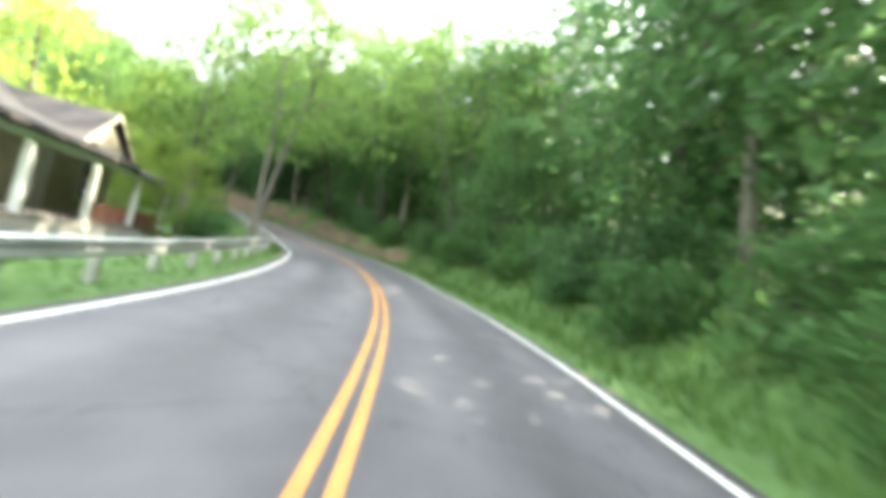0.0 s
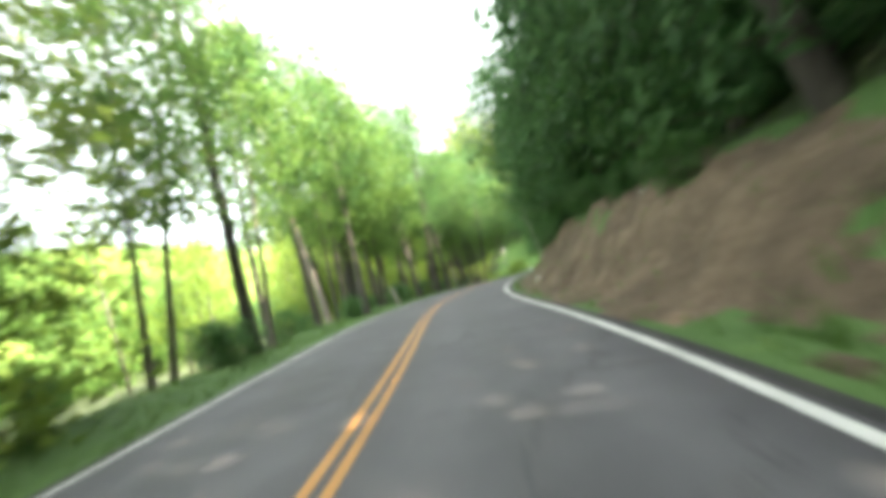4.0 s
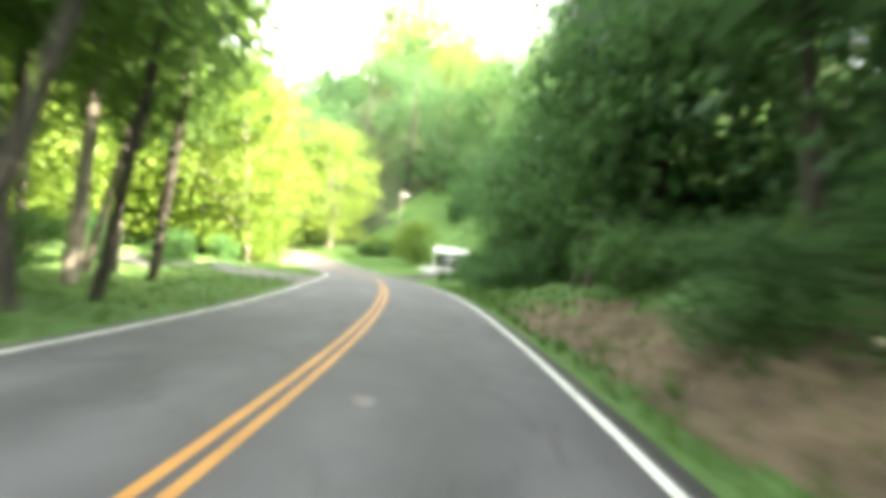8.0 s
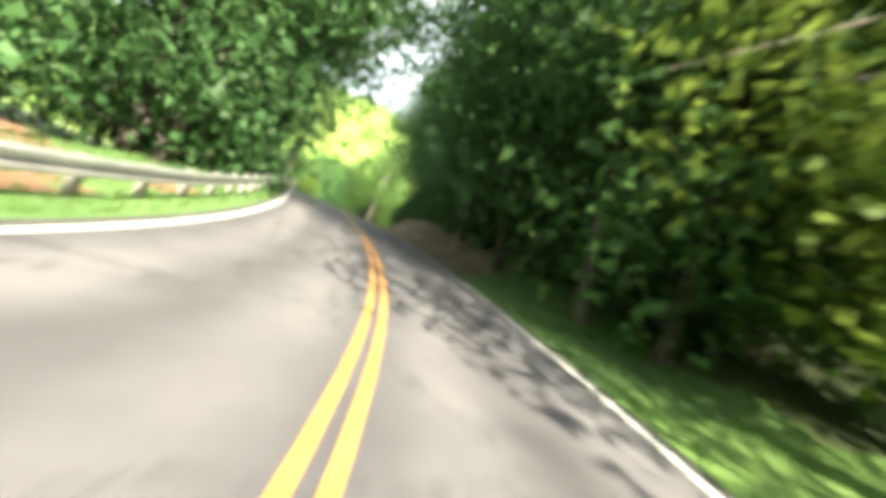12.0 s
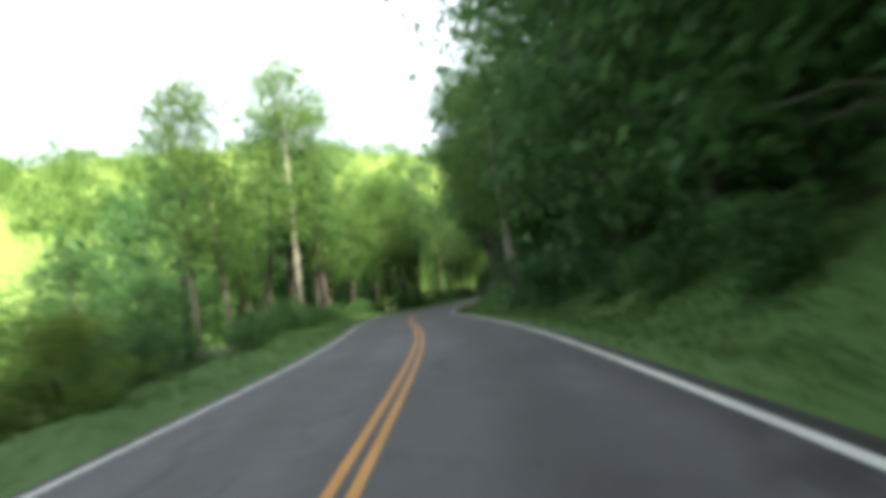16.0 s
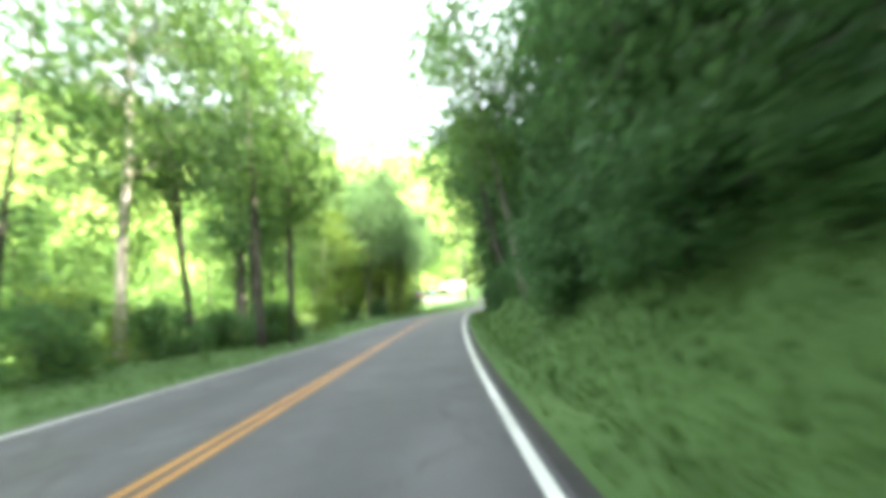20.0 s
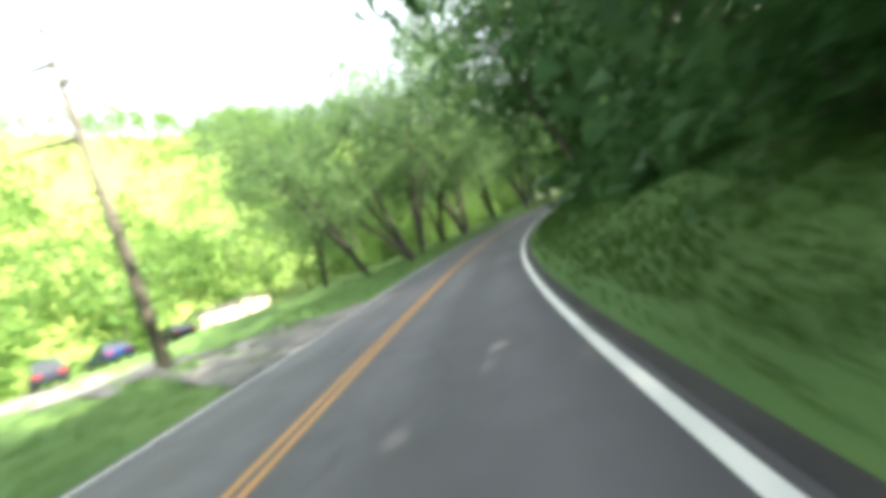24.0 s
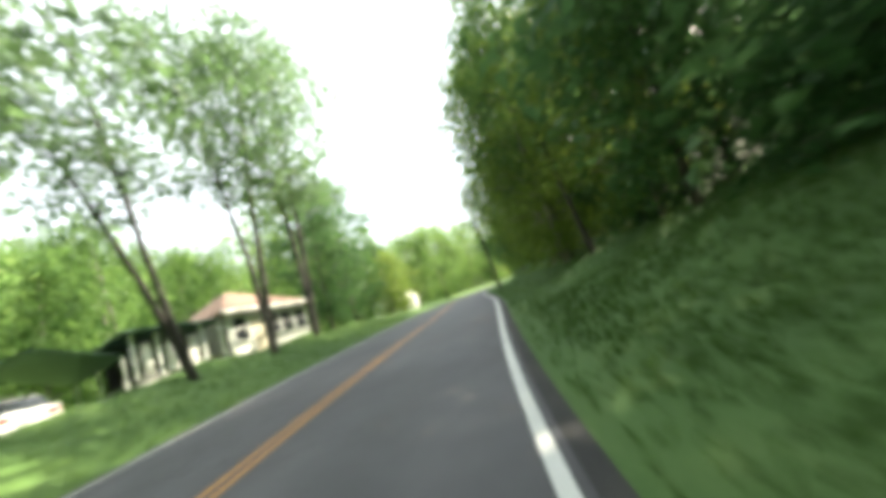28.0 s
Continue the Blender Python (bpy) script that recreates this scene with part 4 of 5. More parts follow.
for i, row in enumerate(EDGE_WOOD):
    wood("wood_edge", 700 + i, row[0], *row[1:5], row[5], row[6], "dense dark wood behind the roadside trees" if row[3] > 0 else "sunlit green wood behind the roadside trees", 0.04, 54, 36, 0.43, 0.29)

# deeper woods: leaves, s from and to, d from and to, how many, height
DEEP = (
    (LEAF_DARK, -20, 66, 17, 34, 40, 14),
    (LEAF_DARK, 60, 150, 16, 34, 45, 14),
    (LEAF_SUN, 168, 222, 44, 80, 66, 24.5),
    (LEAF_DARK, 200, 270, 16, 34, 37, 18),
    (LEAF_DARK, 270, 350, 17, 34, 40, 20),
    (LEAF_DARK, 350, 440, 16, 34, 45, 18),
    (LEAF_DARK, 440, 540, 14, 34, 46, 22),
    (LEAF_SUN, 34, 64, -34, -18, 14, 14),
    (LEAF_LIGHT, 14, 60, -52, -30, 14, 12),
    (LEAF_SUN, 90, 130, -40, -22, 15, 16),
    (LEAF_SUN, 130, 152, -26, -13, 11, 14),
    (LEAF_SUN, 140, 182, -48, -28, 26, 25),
    (LEAF, 180, 204, -36, -15, 16, 19),
    (LEAF, 206, 236, -26, -12, 11, 13), (LEAF_LIGHT, 214, 246, -18, -11, 9, 8),
    (LEAF, 276, 312, -28, -13, 18, 14), (LEAF, 286, 312, -18, -10, 9, 11),
    (LEAF_DARK, 160, 204, 31, 42, 30, 24.5),
    (LEAF_LIGHT, 380, 480, -75, -48, 40, 13),
    (LEAF_LIGHT, 486, 580, -50, -16, 34, 20), (LEAF_LIGHT, 520, 590, -70, -20, 26, 22), (LEAF, 520, 590, 8, 40, 26, 20),
)
for i, row in enumerate(DEEP):
    right = row[3] > 0
    wood("hill_wood" if right else "valley_wood", 300 + i, row[0], *row[1:5], row[5], row[6], "shaded broadleaf wood on the hillside above the road" if right else "sunlit broadleaf wood below the road")

wood("valley_wood", 340, LEAF_LIGHT, 430, 505, -52, -26, 44, 17, "sunlit broadleaf wood behind the white house", 0.06, 60, 40, 0.46, 0.3)


# far woods on the hillsides: clumps too many to count, with a bare pasture among them (s from and to, d)
MEADOW = (255, 320, -75)


def far_woods(name, s0, s1, d0, d1, count, size, mat, label, seed):
    g = np.random.default_rng(seed)
    s, d = g.uniform(s0, s1, count), g.uniform(d0, d1, count)
    open_field = (s > MEADOW[0]) & (s < MEADOW[1]) & (d < MEADOW[2])
    s, d = s[~open_field], d[~open_field]
    clear = (off_road(*spot(s, d)) > 24) & ~((s > 150) & (s < 206) & (d > 0) & (d < 34))
    s, d = s[clear], d[clear]
    count = len(s)
    x, y = spot(s, d)
    z = road_z(s, d) + rise(s, d)
    c = np.stack([x, y, z + size * 0.9], -1)
    c = np.repeat(c, 7, 0) + g.normal(0, 1, (count * 7, 3)) * np.array((0.55, 0.55, 0.6)) * size
    v, f = leaves(g, c, np.full((len(c), 3), size * 0.26), 15, size * 0.23)
    return tagged(new(name, mesh_from(name, v, f, mat)), label, "woods", kind="stuff")


far_woods("far_woods", 250, 560, -220, -46, 1700, 5.0, LEAF_LIGHT, "bright sunlit trees covering the hillside across the valley", 8)
far_woods("far_woods", -20, 250, -230, -60, 700, 4.5, LEAF_LIGHT, "sunlit green woods on the far hillside", 5)
far_woods("hill_woods", -40, 560, 26, 120, 1300, 5.4, LEAF_DARK, "dense shaded woods high on the hill", 6)


# grass and weeds on the verges
def grass(name, s0, s1, d0, d1, count, tall, label, seed, skip_bare=True):
    g = np.random.default_rng(seed)
    s, d = g.uniform(s0, s1, count), d0 + (d1 - d0) * g.uniform(0, 1, count)
    if skip_bare:
        keep = ~bare(s, d) | (g.uniform(0, 1, count) < 0.22)
        s, d = s[keep], d[keep]
    x, y = spot(s, d)
    z = ground_z(s, d) - 0.03
    n = len(s)
    h = tall * g.uniform(0.5, 1.4, n)
    w = g.uniform(0, 6.28, n)
    t = g.normal(0, 0.35, (n, 2)) * h[:, None]
    b = np.stack([x, y, z], -1)
    e = np.stack([np.cos(w), np.sin(w), 0 * w], -1) * (0.018 + 0.05 * h)[:, None]
    top = b + np.concatenate([t, h[:, None]], 1)
    v = np.stack([b - e, b + e, top], 1).reshape(-1, 3)
    i = np.arange(n) * 3
    return tagged(new(name, mesh_from(name, v, np.stack([i, i + 1, i + 2], -1), BLADE)), label, "grass", kind="stuff")


grass("bank_grass", -15, 480, LANE + 0.45, 8.6, 90000, 0.13, "rough grass and weeds on the roadside bank", 21)
grass("verge_grass", -15, 480, -8.5, -LANE_LEFT - 0.45, 80000, 0.16, "grass along the verge below the road", 22)
grass("bank_weeds", 372, 452, LANE + 0.8, 10.5, 26000, 0.2, "tall rough grass and weeds on the shaded bank", 23)
grass("bank_weeds", 244, 350, LANE + 0.8, 8.4, 30000, 0.15, "tall weeds on the bank below the wood", 24)
grass("bank_weeds", 92, 150, LANE + 0.5, 7.0, 6000, 0.3, "patchy weeds along the foot of the clay bank", 25)
grass("bank_weeds", -14, 60, LANE + 0.8, 7.4, 9000, 0.36, "tall weeds along the edge of the wood", 26)


# ---- trees that stand out one by one: kind, s, d, size, lean to the right, lean along ----
SINGLE = (
    ("canopy", 25.4, -5.6, 0.95, 6, -2), ("canopy", 30.0, -9.5, 0.9, -4, 2), ("tall", 47.0, -5.4, 0.95, 8, 0), ("bright", 52.0, -9.4, 0.5, 4, 0), ("bright", 40.0, -13.0, 0.5, 0, 0), ("slim", 56.0, -6.4, 1.0, 7, 0),
    ("sparse", 70.5, -6.0, 1.15, -4, 0), ("sparse", 82.6, -5.9, 1.2, -3, 4), ("pale", 79.0, -6.6, 1.1, -8, 0), ("slim", 86.5, -6.6, 1.2, 0, 0),
    ("sparse", 97.5, -5.9, 1.05, 0, 0), ("sparse", 99.8, -5.6, 1.15, -2, 0), ("slim", 104.5, -5.8, 1.1, 0, 0), ("sparse", 116.8, -5.4, 1.15, 5, 0), ("sparse", 116.0, -6.2, 1.1, 0, 3), ("slim", 115.0, -7.6, 1.1, 0, 0),
    ("slim", 129.0, -5.3, 1.15, 14, 0), ("slim", 130.2, -5.5, 1.05, -12, 4), ("slim", 133.2, -6.2, 1.2, 9, 0), ("slim", 137.8, -7.4, 1.25, 6, 0), ("slim", 139.5, -8.2, 1.1, 3, 0),
    ("slim", 24.0, 8.0, 1.0, 6, 0), ("canopy", 29.0, 8.4, 1.05, -8, 0), ("canopy", 40.0, 7.8, 1.1, -10, 0), ("canopy", 50.0, 7.6, 1.1, -9, 0), ("tall", 57.0, 7.4, 1.1, -6, 0), ("tall", 62.0, 7.6, 1.1, -6, 0),
    ("brush", 20.6, -7.2, 0.5, 0, 0), ("bright", 21.6, -8.4, 0.34, 0, 0), ("brush", 22.2, -7.4, 0.45, 0, 0),
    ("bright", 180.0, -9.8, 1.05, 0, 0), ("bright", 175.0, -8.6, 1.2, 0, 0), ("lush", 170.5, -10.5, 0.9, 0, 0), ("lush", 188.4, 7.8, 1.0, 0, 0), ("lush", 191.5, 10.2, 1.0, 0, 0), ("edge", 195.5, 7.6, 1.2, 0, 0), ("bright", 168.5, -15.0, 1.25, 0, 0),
    ("sparse", 218.0, -6.8, 1.2, 5, 0), ("sparse", 222.5, -6.6, 1.15, 2, 0), ("sparse", 225.0, -7.6, 1.2, 0, 0), ("sparse", 228.6, -7.4, 1.05, 0, 0), ("sparse", 214.0, -7.4, 1.2, 4, 0),
    # Shade crowns at s 197 to 210 are added to block the sun.
    ("shade", 197.5, 6.4, 1.0, -10, 0), ("shade", 203.5, 6.0, 1.0, -12, 0), ("shade", 209.5, 6.2, 0.95, -10, 0), ("shade", 238.0, 6.8, 1.0, -10, 0), ("shade", 246.5, 6.6, 0.95, -10, 0), ("edge", 252.5, 8.2, 1.15, -3, 0), ("edge", 257.5, 8.0, 1.2, -3, 0), ("edge", 263.0, 8.2, 1.3, -4, 0), ("tall", 338.0, 6.4, 1.1, -5, 0), ("edge", 344.5, 6.2, 1.15, -6, 0), ("shade", 399.0, 7.4, 0.9, -10, 0), ("edge", 405.0, 7.6, 1.1, -6, 0), ("edge", 88.0, 7.2, 1.0, -8, 0), ("shade", 111.0, 8.2, 0.75, -5, 0), ("shade", 121.0, 8.4, 0.7, -5, 0), ("shade", 130.0, 7.8, 0.85, -5, 0), ("shade", 207.0, -7.0, 0.95, 8, 0),
    ("pale", 271.0, 5.8, 0.85, -2, 0), ("pale", 273.4, 6.9, 0.75, 0, 0), ("tall", 285.0, 7.6, 1.0, -4, 0), ("tall", 286.2, 8.4, 1.1, -2, 0), ("tall", 287.6, 7.8, 0.95, 4, 0),
    ("tall", 303.2, 6.9, 1.0, -9, 0), ("tall", 309.0, 6.2, 0.95, -6, 0), ("slim", 298.8, -5.9, 1.1, 4, 0), ("slim", 303.0, -6.0, 1.15, -3, 0), ("slim", 305.5, -7.2, 1.2, 2, 0), ("sparse", 304.6, -6.5, 1.1, 8, 2), ("sparse", 308.2, -6.0, 1.1, 9, 2), ("slim", 310.5, -7.0, 1.25, 4, 0), ("slim", 313.0, -8.4, 1.15, 0, 0),
    ("pale", 279.5, -7.6, 1.25, 0, 0), ("sparse", 285.5, -8.2, 1.15, 3, 0), ("airy", 292.0, -9.6, 1.0, 0, 0),
    ("pale", 322.2, -7.6, 1.1, 0, 0), ("airy", 324.8, -6.8, 0.95, 0, 0), ("slim", 328.0, -5.7, 1.3, 2, 0), ("slim", 331.2, -5.6, 1.25, 0, 0), ("slim", 334.4, -6.8, 1.2, 0, 0), ("tall", 333.0, -9.0, 1.0, 0, 0), ("pale", 327.0, 6.0, 0.95, -6, 0),
    ("airy", 357.5, -7.4, 1.0, 0, 0), ("pale", 354.5, 7.2, 1.0, -10, 0), ("pale", 357.2, 8.2, 1.0, -10, 0), ("airy", 368.0, -9.5, 0.95, 0, 0), ("airy", 372.0, -12.0, 0.9, 0, 0),
    ("willow", 404.4, -8.2, 1.15, -16, 0), ("willow", 408.4, -6.2, 1.5, -22, -3), ("willow", 411.0, -6.6, 1.44, 4, 0), ("willow", 416.0, -6.7, 1.44, 2, 0), ("willow", 419.8, -6.0, 1.60, -8, 0), ("willow", 422.8, -7.4, 1.52, -3, 0),
    ("willow", 427.4, -6.2, 1.45, -9, -2), ("willow", 435.5, -6.3, 1.75, -6, 0), ("willow", 438.2, -7.0, 1.67, -2, 0), ("willow", 441.5, -6.4, 1.60, -8, 0), ("willow", 407.5, -14.0, 1.22, 0, 0),
    ("airy", 452.6, -7.2, 1.1, -12, 0), ("airy", 457.9, -7.0, 1.15, 2, 0), ("airy", 463.2, -7.0, 1.2, 7, 0), ("edge", 471.0, -8.4, 0.8, 0, 0), ("edge", 476.5, -8.0, 1.0, 0, 0), ("bright", 487.0, -6.8, 0.55, 0, 0), ("bright", 494.0, -7.2, 0.6, 0, 0),
    ("bright", 461.0, 7.4, 0.95, -3, 0), ("slim", 456.5, 7.6, 0.95, -4, 0), ("bright", 467.5, 8.0, 0.95, 0, 0),
    ("sunny", 180.5, 14.2, 1.15, 0, 0), ("sunny", 175.6, 11.8, 1.65, 0, 0), ("shrub", 181.6, 11.5, 1.0, 0, 0), ("shrub", 180.8, 14.6, 1.05, 0, 0), ("shrub", 182.6, 9.4, 0.8, 0, 0), ("shrub", 161.0, 8.4, 0.5, 0, 0), ("shrub", 162.2, 7.2, 0.4, 0, 0), ("sunny", 183.0, 11.0, 0.9, 0, 0), ("shrub", 161.5, 9.5, 0.9, 0, 0), ("shrub", 158.0, 9.0, 0.9, 0, 0), ("brush", 184.0, 9.6, 0.4, 0, 0), ("sunny", 177.5, -7.8, 0.6, 0, 0),
)
for kind, s, d, size, right, ahead in SINGLE:
    plant(kind, s, d, size, None, (right, ahead))


# ---- a dead tree and a broken stump ----
def dead_tree(s, d, height, label):
    m = place(s, d, 0, 0.2, (-4, 0))
    ob = thing("dead_tree", m, label, "tree")
    v, f = tube([(0, 0, -0.3), (0.05, 0, height * 0.3), (-0.08, 0.03, height * 0.6), (0.02, 0, height * 0.85), (-0.05, 0, height)], [0.26, 0.21, 0.16, 0.1, 0.03], 9)
    link("trunk", mesh_from("trunk", v, f, BARK, True), ob)
    for z, w, n in ((0.74, 2.9, 4.0), (0.55, 3.3, 3.4), (0.68, 0.2, 1.2), (0.9, 0.4, 1.3), (0.82, 3.4, 0.6), (0.42, 3.0, 0.5), (0.35, 0.3, 0.4), (0.96, 2.6, 0.7)):
        a = Vector((0, 0, height * z))
        b = a + Vector((math.cos(w) * n, math.sin(w) * n * 0.4, n * 0.18))
        v, f = tube([a, a.lerp(b, 0.5) + Vector((0, 0, 0.1)), b], [0.12, 0.08, 0.03], 6)
        link("branch", mesh_from("branch", v, f, BARK, True), ob)
    return ob


dead_tree(388.6, -9.2, 16.0, "bare dead tree trunk with broken side branches")
m = place(86.0, -4.9, 0, 0.1, (-16, 0))
snag = thing("broken_stump", m, "pale broken tree stump leaning beside the road", "stump")
v, f = tube([(0, 0, -0.2), (0.02, 0, 0.6), (0.0, 0.02, 1.25), (0.03, 0, 1.7)], [0.16, 0.12, 0.08, 0.03], 8)
link("trunk", mesh_from("trunk", v, f, BARK_PALE, True), snag)


def bare_pole(s, d, height, radius, lean, label):
    ob = thing("bare_sapling", place(s, d, 0, 0.1, lean), label, "sapling")
    v, f = tube([(0, 0, -0.3), (0.04, 0, height * 0.35), (-0.03, 0.04, height * 0.7), (0.02, 0, height)], [radius, radius * 0.85, radius * 0.6, radius * 0.2], 7)
    link("trunk", mesh_from("trunk", v, f, BARK_PALE, True), ob)
    for z, w in ((0.6, 0.4), (0.75, 2.6), (0.88, 4.4)):
        a = Vector((0, 0, height * z))
        b = a + Vector((math.cos(w) * 0.5, math.sin(w) * 0.5, 0.35))
        v, f = tube([a, a.lerp(b, 0.5), b], [radius * 0.35, radius * 0.25, 0.005], 5)
        link("branch", mesh_from("branch", v, f, BARK_PALE, True), ob)
    return ob


def root_mass(s, d, label):
    """Exposed roots spreading from the foot of a bank tree over the washed-out soil."""
    ob = thing("root_mass", place(s, d, 0, 0.1), label, "roots")
    g = random.Random(17)
    for k in range(11):
        w = math.radians(150 + 21 * k + g.uniform(-8, 8))
        n = g.uniform(0.7, 1.5)
        path = [Vector((0, 0, 0.55))]
        for i in range(1, 5):
            f = i / 4
            path.append(Vector((math.cos(w) * n * f + g.uniform(-0.06, 0.06), math.sin(w) * n * f + g.uniform(-0.06, 0.06), 0.55 - 0.75 * f ** 0.8 + 0.12 * math.cos(w) * f)))
        v, f = tube(path, [0.17, 0.12, 0.09, 0.06, 0.03], 7)
        link("root", mesh_from("root", v, f, BARK, True), ob)
    return ob


root_mass(286.2, 7.2, "pale exposed roots of the leaning trees on the bank")
bare_pole(79.0, 5.5, 3.0, 0.045, (-6, 0), "thin pale bare sapling on the clay bank")
bare_pole(91.8, 5.4, 2.6, 0.05, (52, 0), "pale fallen sapling leaning across the clay bank")


# ---- guard rails ----
BEAM = ((-0.02, 0.155), (-0.085, 0.12), (-0.085, 0.075), (-0.02, 0.03), (-0.02, -0.03), (-0.085, -0.075), (-0.085, -0.12), (-0.02, -0.155))


def guard_rail(s0, s1, d, top, label):
    """A steel W-beam rail on posts; the profile faces the road."""
    x, y, z = stand(s0, d)
    rail = thing("guard_rail", pose(x, y, z), label, "guard rail")
    origin = Vector((x, y, z))

    def at(s, e, h):
        px, py = spot(s, d + e)
        return Vector((float(px), float(py), float(road_z(s, d) + h))) - origin

    side = 1 if d < 0 else -1
    s = s0
    while s < s1 - 0.5:
        e = min(s + 3.81, s1)
        vs, fs = [], []
        n = 5
        for i in range(n):
            t = s + (e - s) * i / (n - 1) + (0.06 if i == n - 1 else 0)
            for u, w in BEAM:
                vs.append(at(t, -u * side, top - 0.155 + w))
            for u, w in BEAM:
                vs.append(at(t, -u * side - 0.006 * side, top - 0.155 + w))
        k, q = len(BEAM), 2 * len(BEAM)
        for i in range(n - 1):
            for j in range(k - 1):
                a = i * q + j
                fs.append((a, a + 1, a + q + 1, a + q))
                fs.append((a + k, a + k + q, a + k + q + 1, a + k + 1))
            for j in (0, k - 1):
                a = i * q + j
                fs.append((a, a + q, a + q + k, a + k))
        link("beam", mesh_from("beam", [tuple(p) for p in vs], fs, STEEL, True), rail)
        s = e
    s = s0 + 0.4
    while s < s1:
        base, head = at(s, -0.12 * side, -0.5), at(s, -0.12 * side, top - 0.02)
        h = heading(s)
        bm = bmesh.new()
        for a0, a1, b0, b1 in ((-0.075, 0.075, -0.05, -0.04), (-0.075, 0.075, 0.04, 0.05), (-0.004, 0.004, -0.04, 0.04)):
            box(bm, a0, b0, 0, a1, b1, head.z - base.z)
        part("post", bm, RUST_STEEL, rail, m=Matrix.Translation(base) @ pose(0, 0, 0, 0, 0, math.degrees(h)))
        s += 1.905
    return rail


guard_rail(-14, 56, -LANE - 1.15, 0.68, "galvanised steel guard rail on posts beside the bend")
guard_rail(190, 228, -LANE - 1.05, 0.66, "weathered galvanised steel guard rail on steel posts")


# ---- chevron sign ----
def chevron_sign(s, d):
    m = place(s, d, 8, 0.5, (-9, -4), 0.85)
    ob = thing("chevron_sign", m, "yellow warning sign with black diagonal stripes on a leaning post", "road sign")
    part("post", boxed(-0.03, 0.0, 0, 0.03, 0.04, 1.6), RUST_STEEL, ob)
    bm = bmesh.new()
    slab(bm, ((-0.225, -0.43), (0.225, -0.43), (0.225, 0.43), (-0.225, 0.43)), 0, 0.006)
    plate = part("plate", bm, SIGN_YELLOW, ob, "yellow reflective plate", m=pose(0, -0.005, 1.25, 90, 0, 0))
    for k in (-0.4, -0.14, 0.12):
        bm = bmesh.new()
        slab(bm, ((0.22, k - 0.02), (0.22, k + 0.1), (-0.22, k + 0.3), (-0.22, k + 0.18)), 0.0, 0.004)
        part("chevron", bm, SIGN_BLACK, plate, "black diagonal stripe", m=pose(0, 0, 0.008))
    return ob


chevron_sign(187.9, -LANE - 1.1)


# ---- poles ----
def utility_pole(s, d, height, radius, mat, lean, label, arm=True, lamp=False, turn=0):
    ob = thing("utility_pole", place(s, d, turn, 0.3, lean), label, "utility pole")
    v, f = tube([(0, 0, -0.5), (0, 0, height * 0.5), (0, 0, height)], [radius, radius * 0.86, radius * 0.7], 12)
    f.append(tuple(range(24, 36)))
    link("pole", mesh_from("pole", v, f, mat, True), ob)
    if arm:
        cross = part("crossarm", boxed(-1.1, -0.06 - radius, height - 0.7, 1.1, 0.05 - radius, height - 0.56, bevel=0.01), GREY_WOOD, ob)
        for x in (-1.0, -0.5, 0.5, 1.0):
            bm = bmesh.new()
            rod(bm, (x, -radius, height - 0.56), (x, -radius, height - 0.42), 0.045, 0.03)
            part("insulator", bm, WHITE_TRIM, cross)
    if lamp:
        bm = bmesh.new()
        rod(bm, (0, 0, height - 0.6), (1.0, 0, height - 0.35), 0.03)
        part("lamp_arm", bm, STEEL, ob)
        bm = bmesh.new()
        rod(bm, (1.0, 0, height - 0.42), (1.0, 0, height - 0.22), 0.2, 0.1, 12)
        part("lamp_head", bm, WHITE_TRIM, ob, "white lamp head")
    return ob


utility_pole(192.0, -7.2, 10.5, 0.17, POLE_WOOD, (6, 0), "reddish-brown wooden utility pole on bare clay", True)
utility_pole(183.4, 15.3, 10.2, 0.14, GREY_WOOD, (0, 0), "weathered grey utility pole with a yard lamp", False, True)
utility_pole(435.0, 7.25, 9.0, 0.13, BARK, (-4, 0), "dark wooden pole standing on the grass bank", False)
utility_pole(474.0, 4.6, 7.5, 0.12, BARK, (-2, 0), "dark wooden pole beside the road", False)


# ---- split rail fence on the clay ----
def rail_fence(points, label):
    x, y, z = stand(*points[0])
    ob = thing("rail_fence", pose(x, y, z), label, "fence")
    o = Vector((x, y, z))
    ps = [Vector(stand(*p)) - o for p in points]
    for p in ps:
        bm = bmesh.new()
        rod(bm, p + Vector((0, 0, -0.3)), p + Vector((0, 0, 1.05)), 0.07, 0.06, 7)
        part("post", bm, GREY_WOOD, ob)
    for a, b in zip(ps, ps[1:]):
        for h in (0.35, 0.65, 0.92):
            bm = bmesh.new()
            rod(bm, a + Vector((0, 0, h)), b + Vector((0, 0, h - 0.04)), 0.05, 0.045, 6)
            part("rail", bm, GREY_WOOD, ob)
    return ob


rail_fence(((184.2, -9.2), (183.0, -8.2), (181.8, -7.2), (180.8, -6.3), (180.0, -5.5)), "weathered split-rail wooden fence on bare clay")


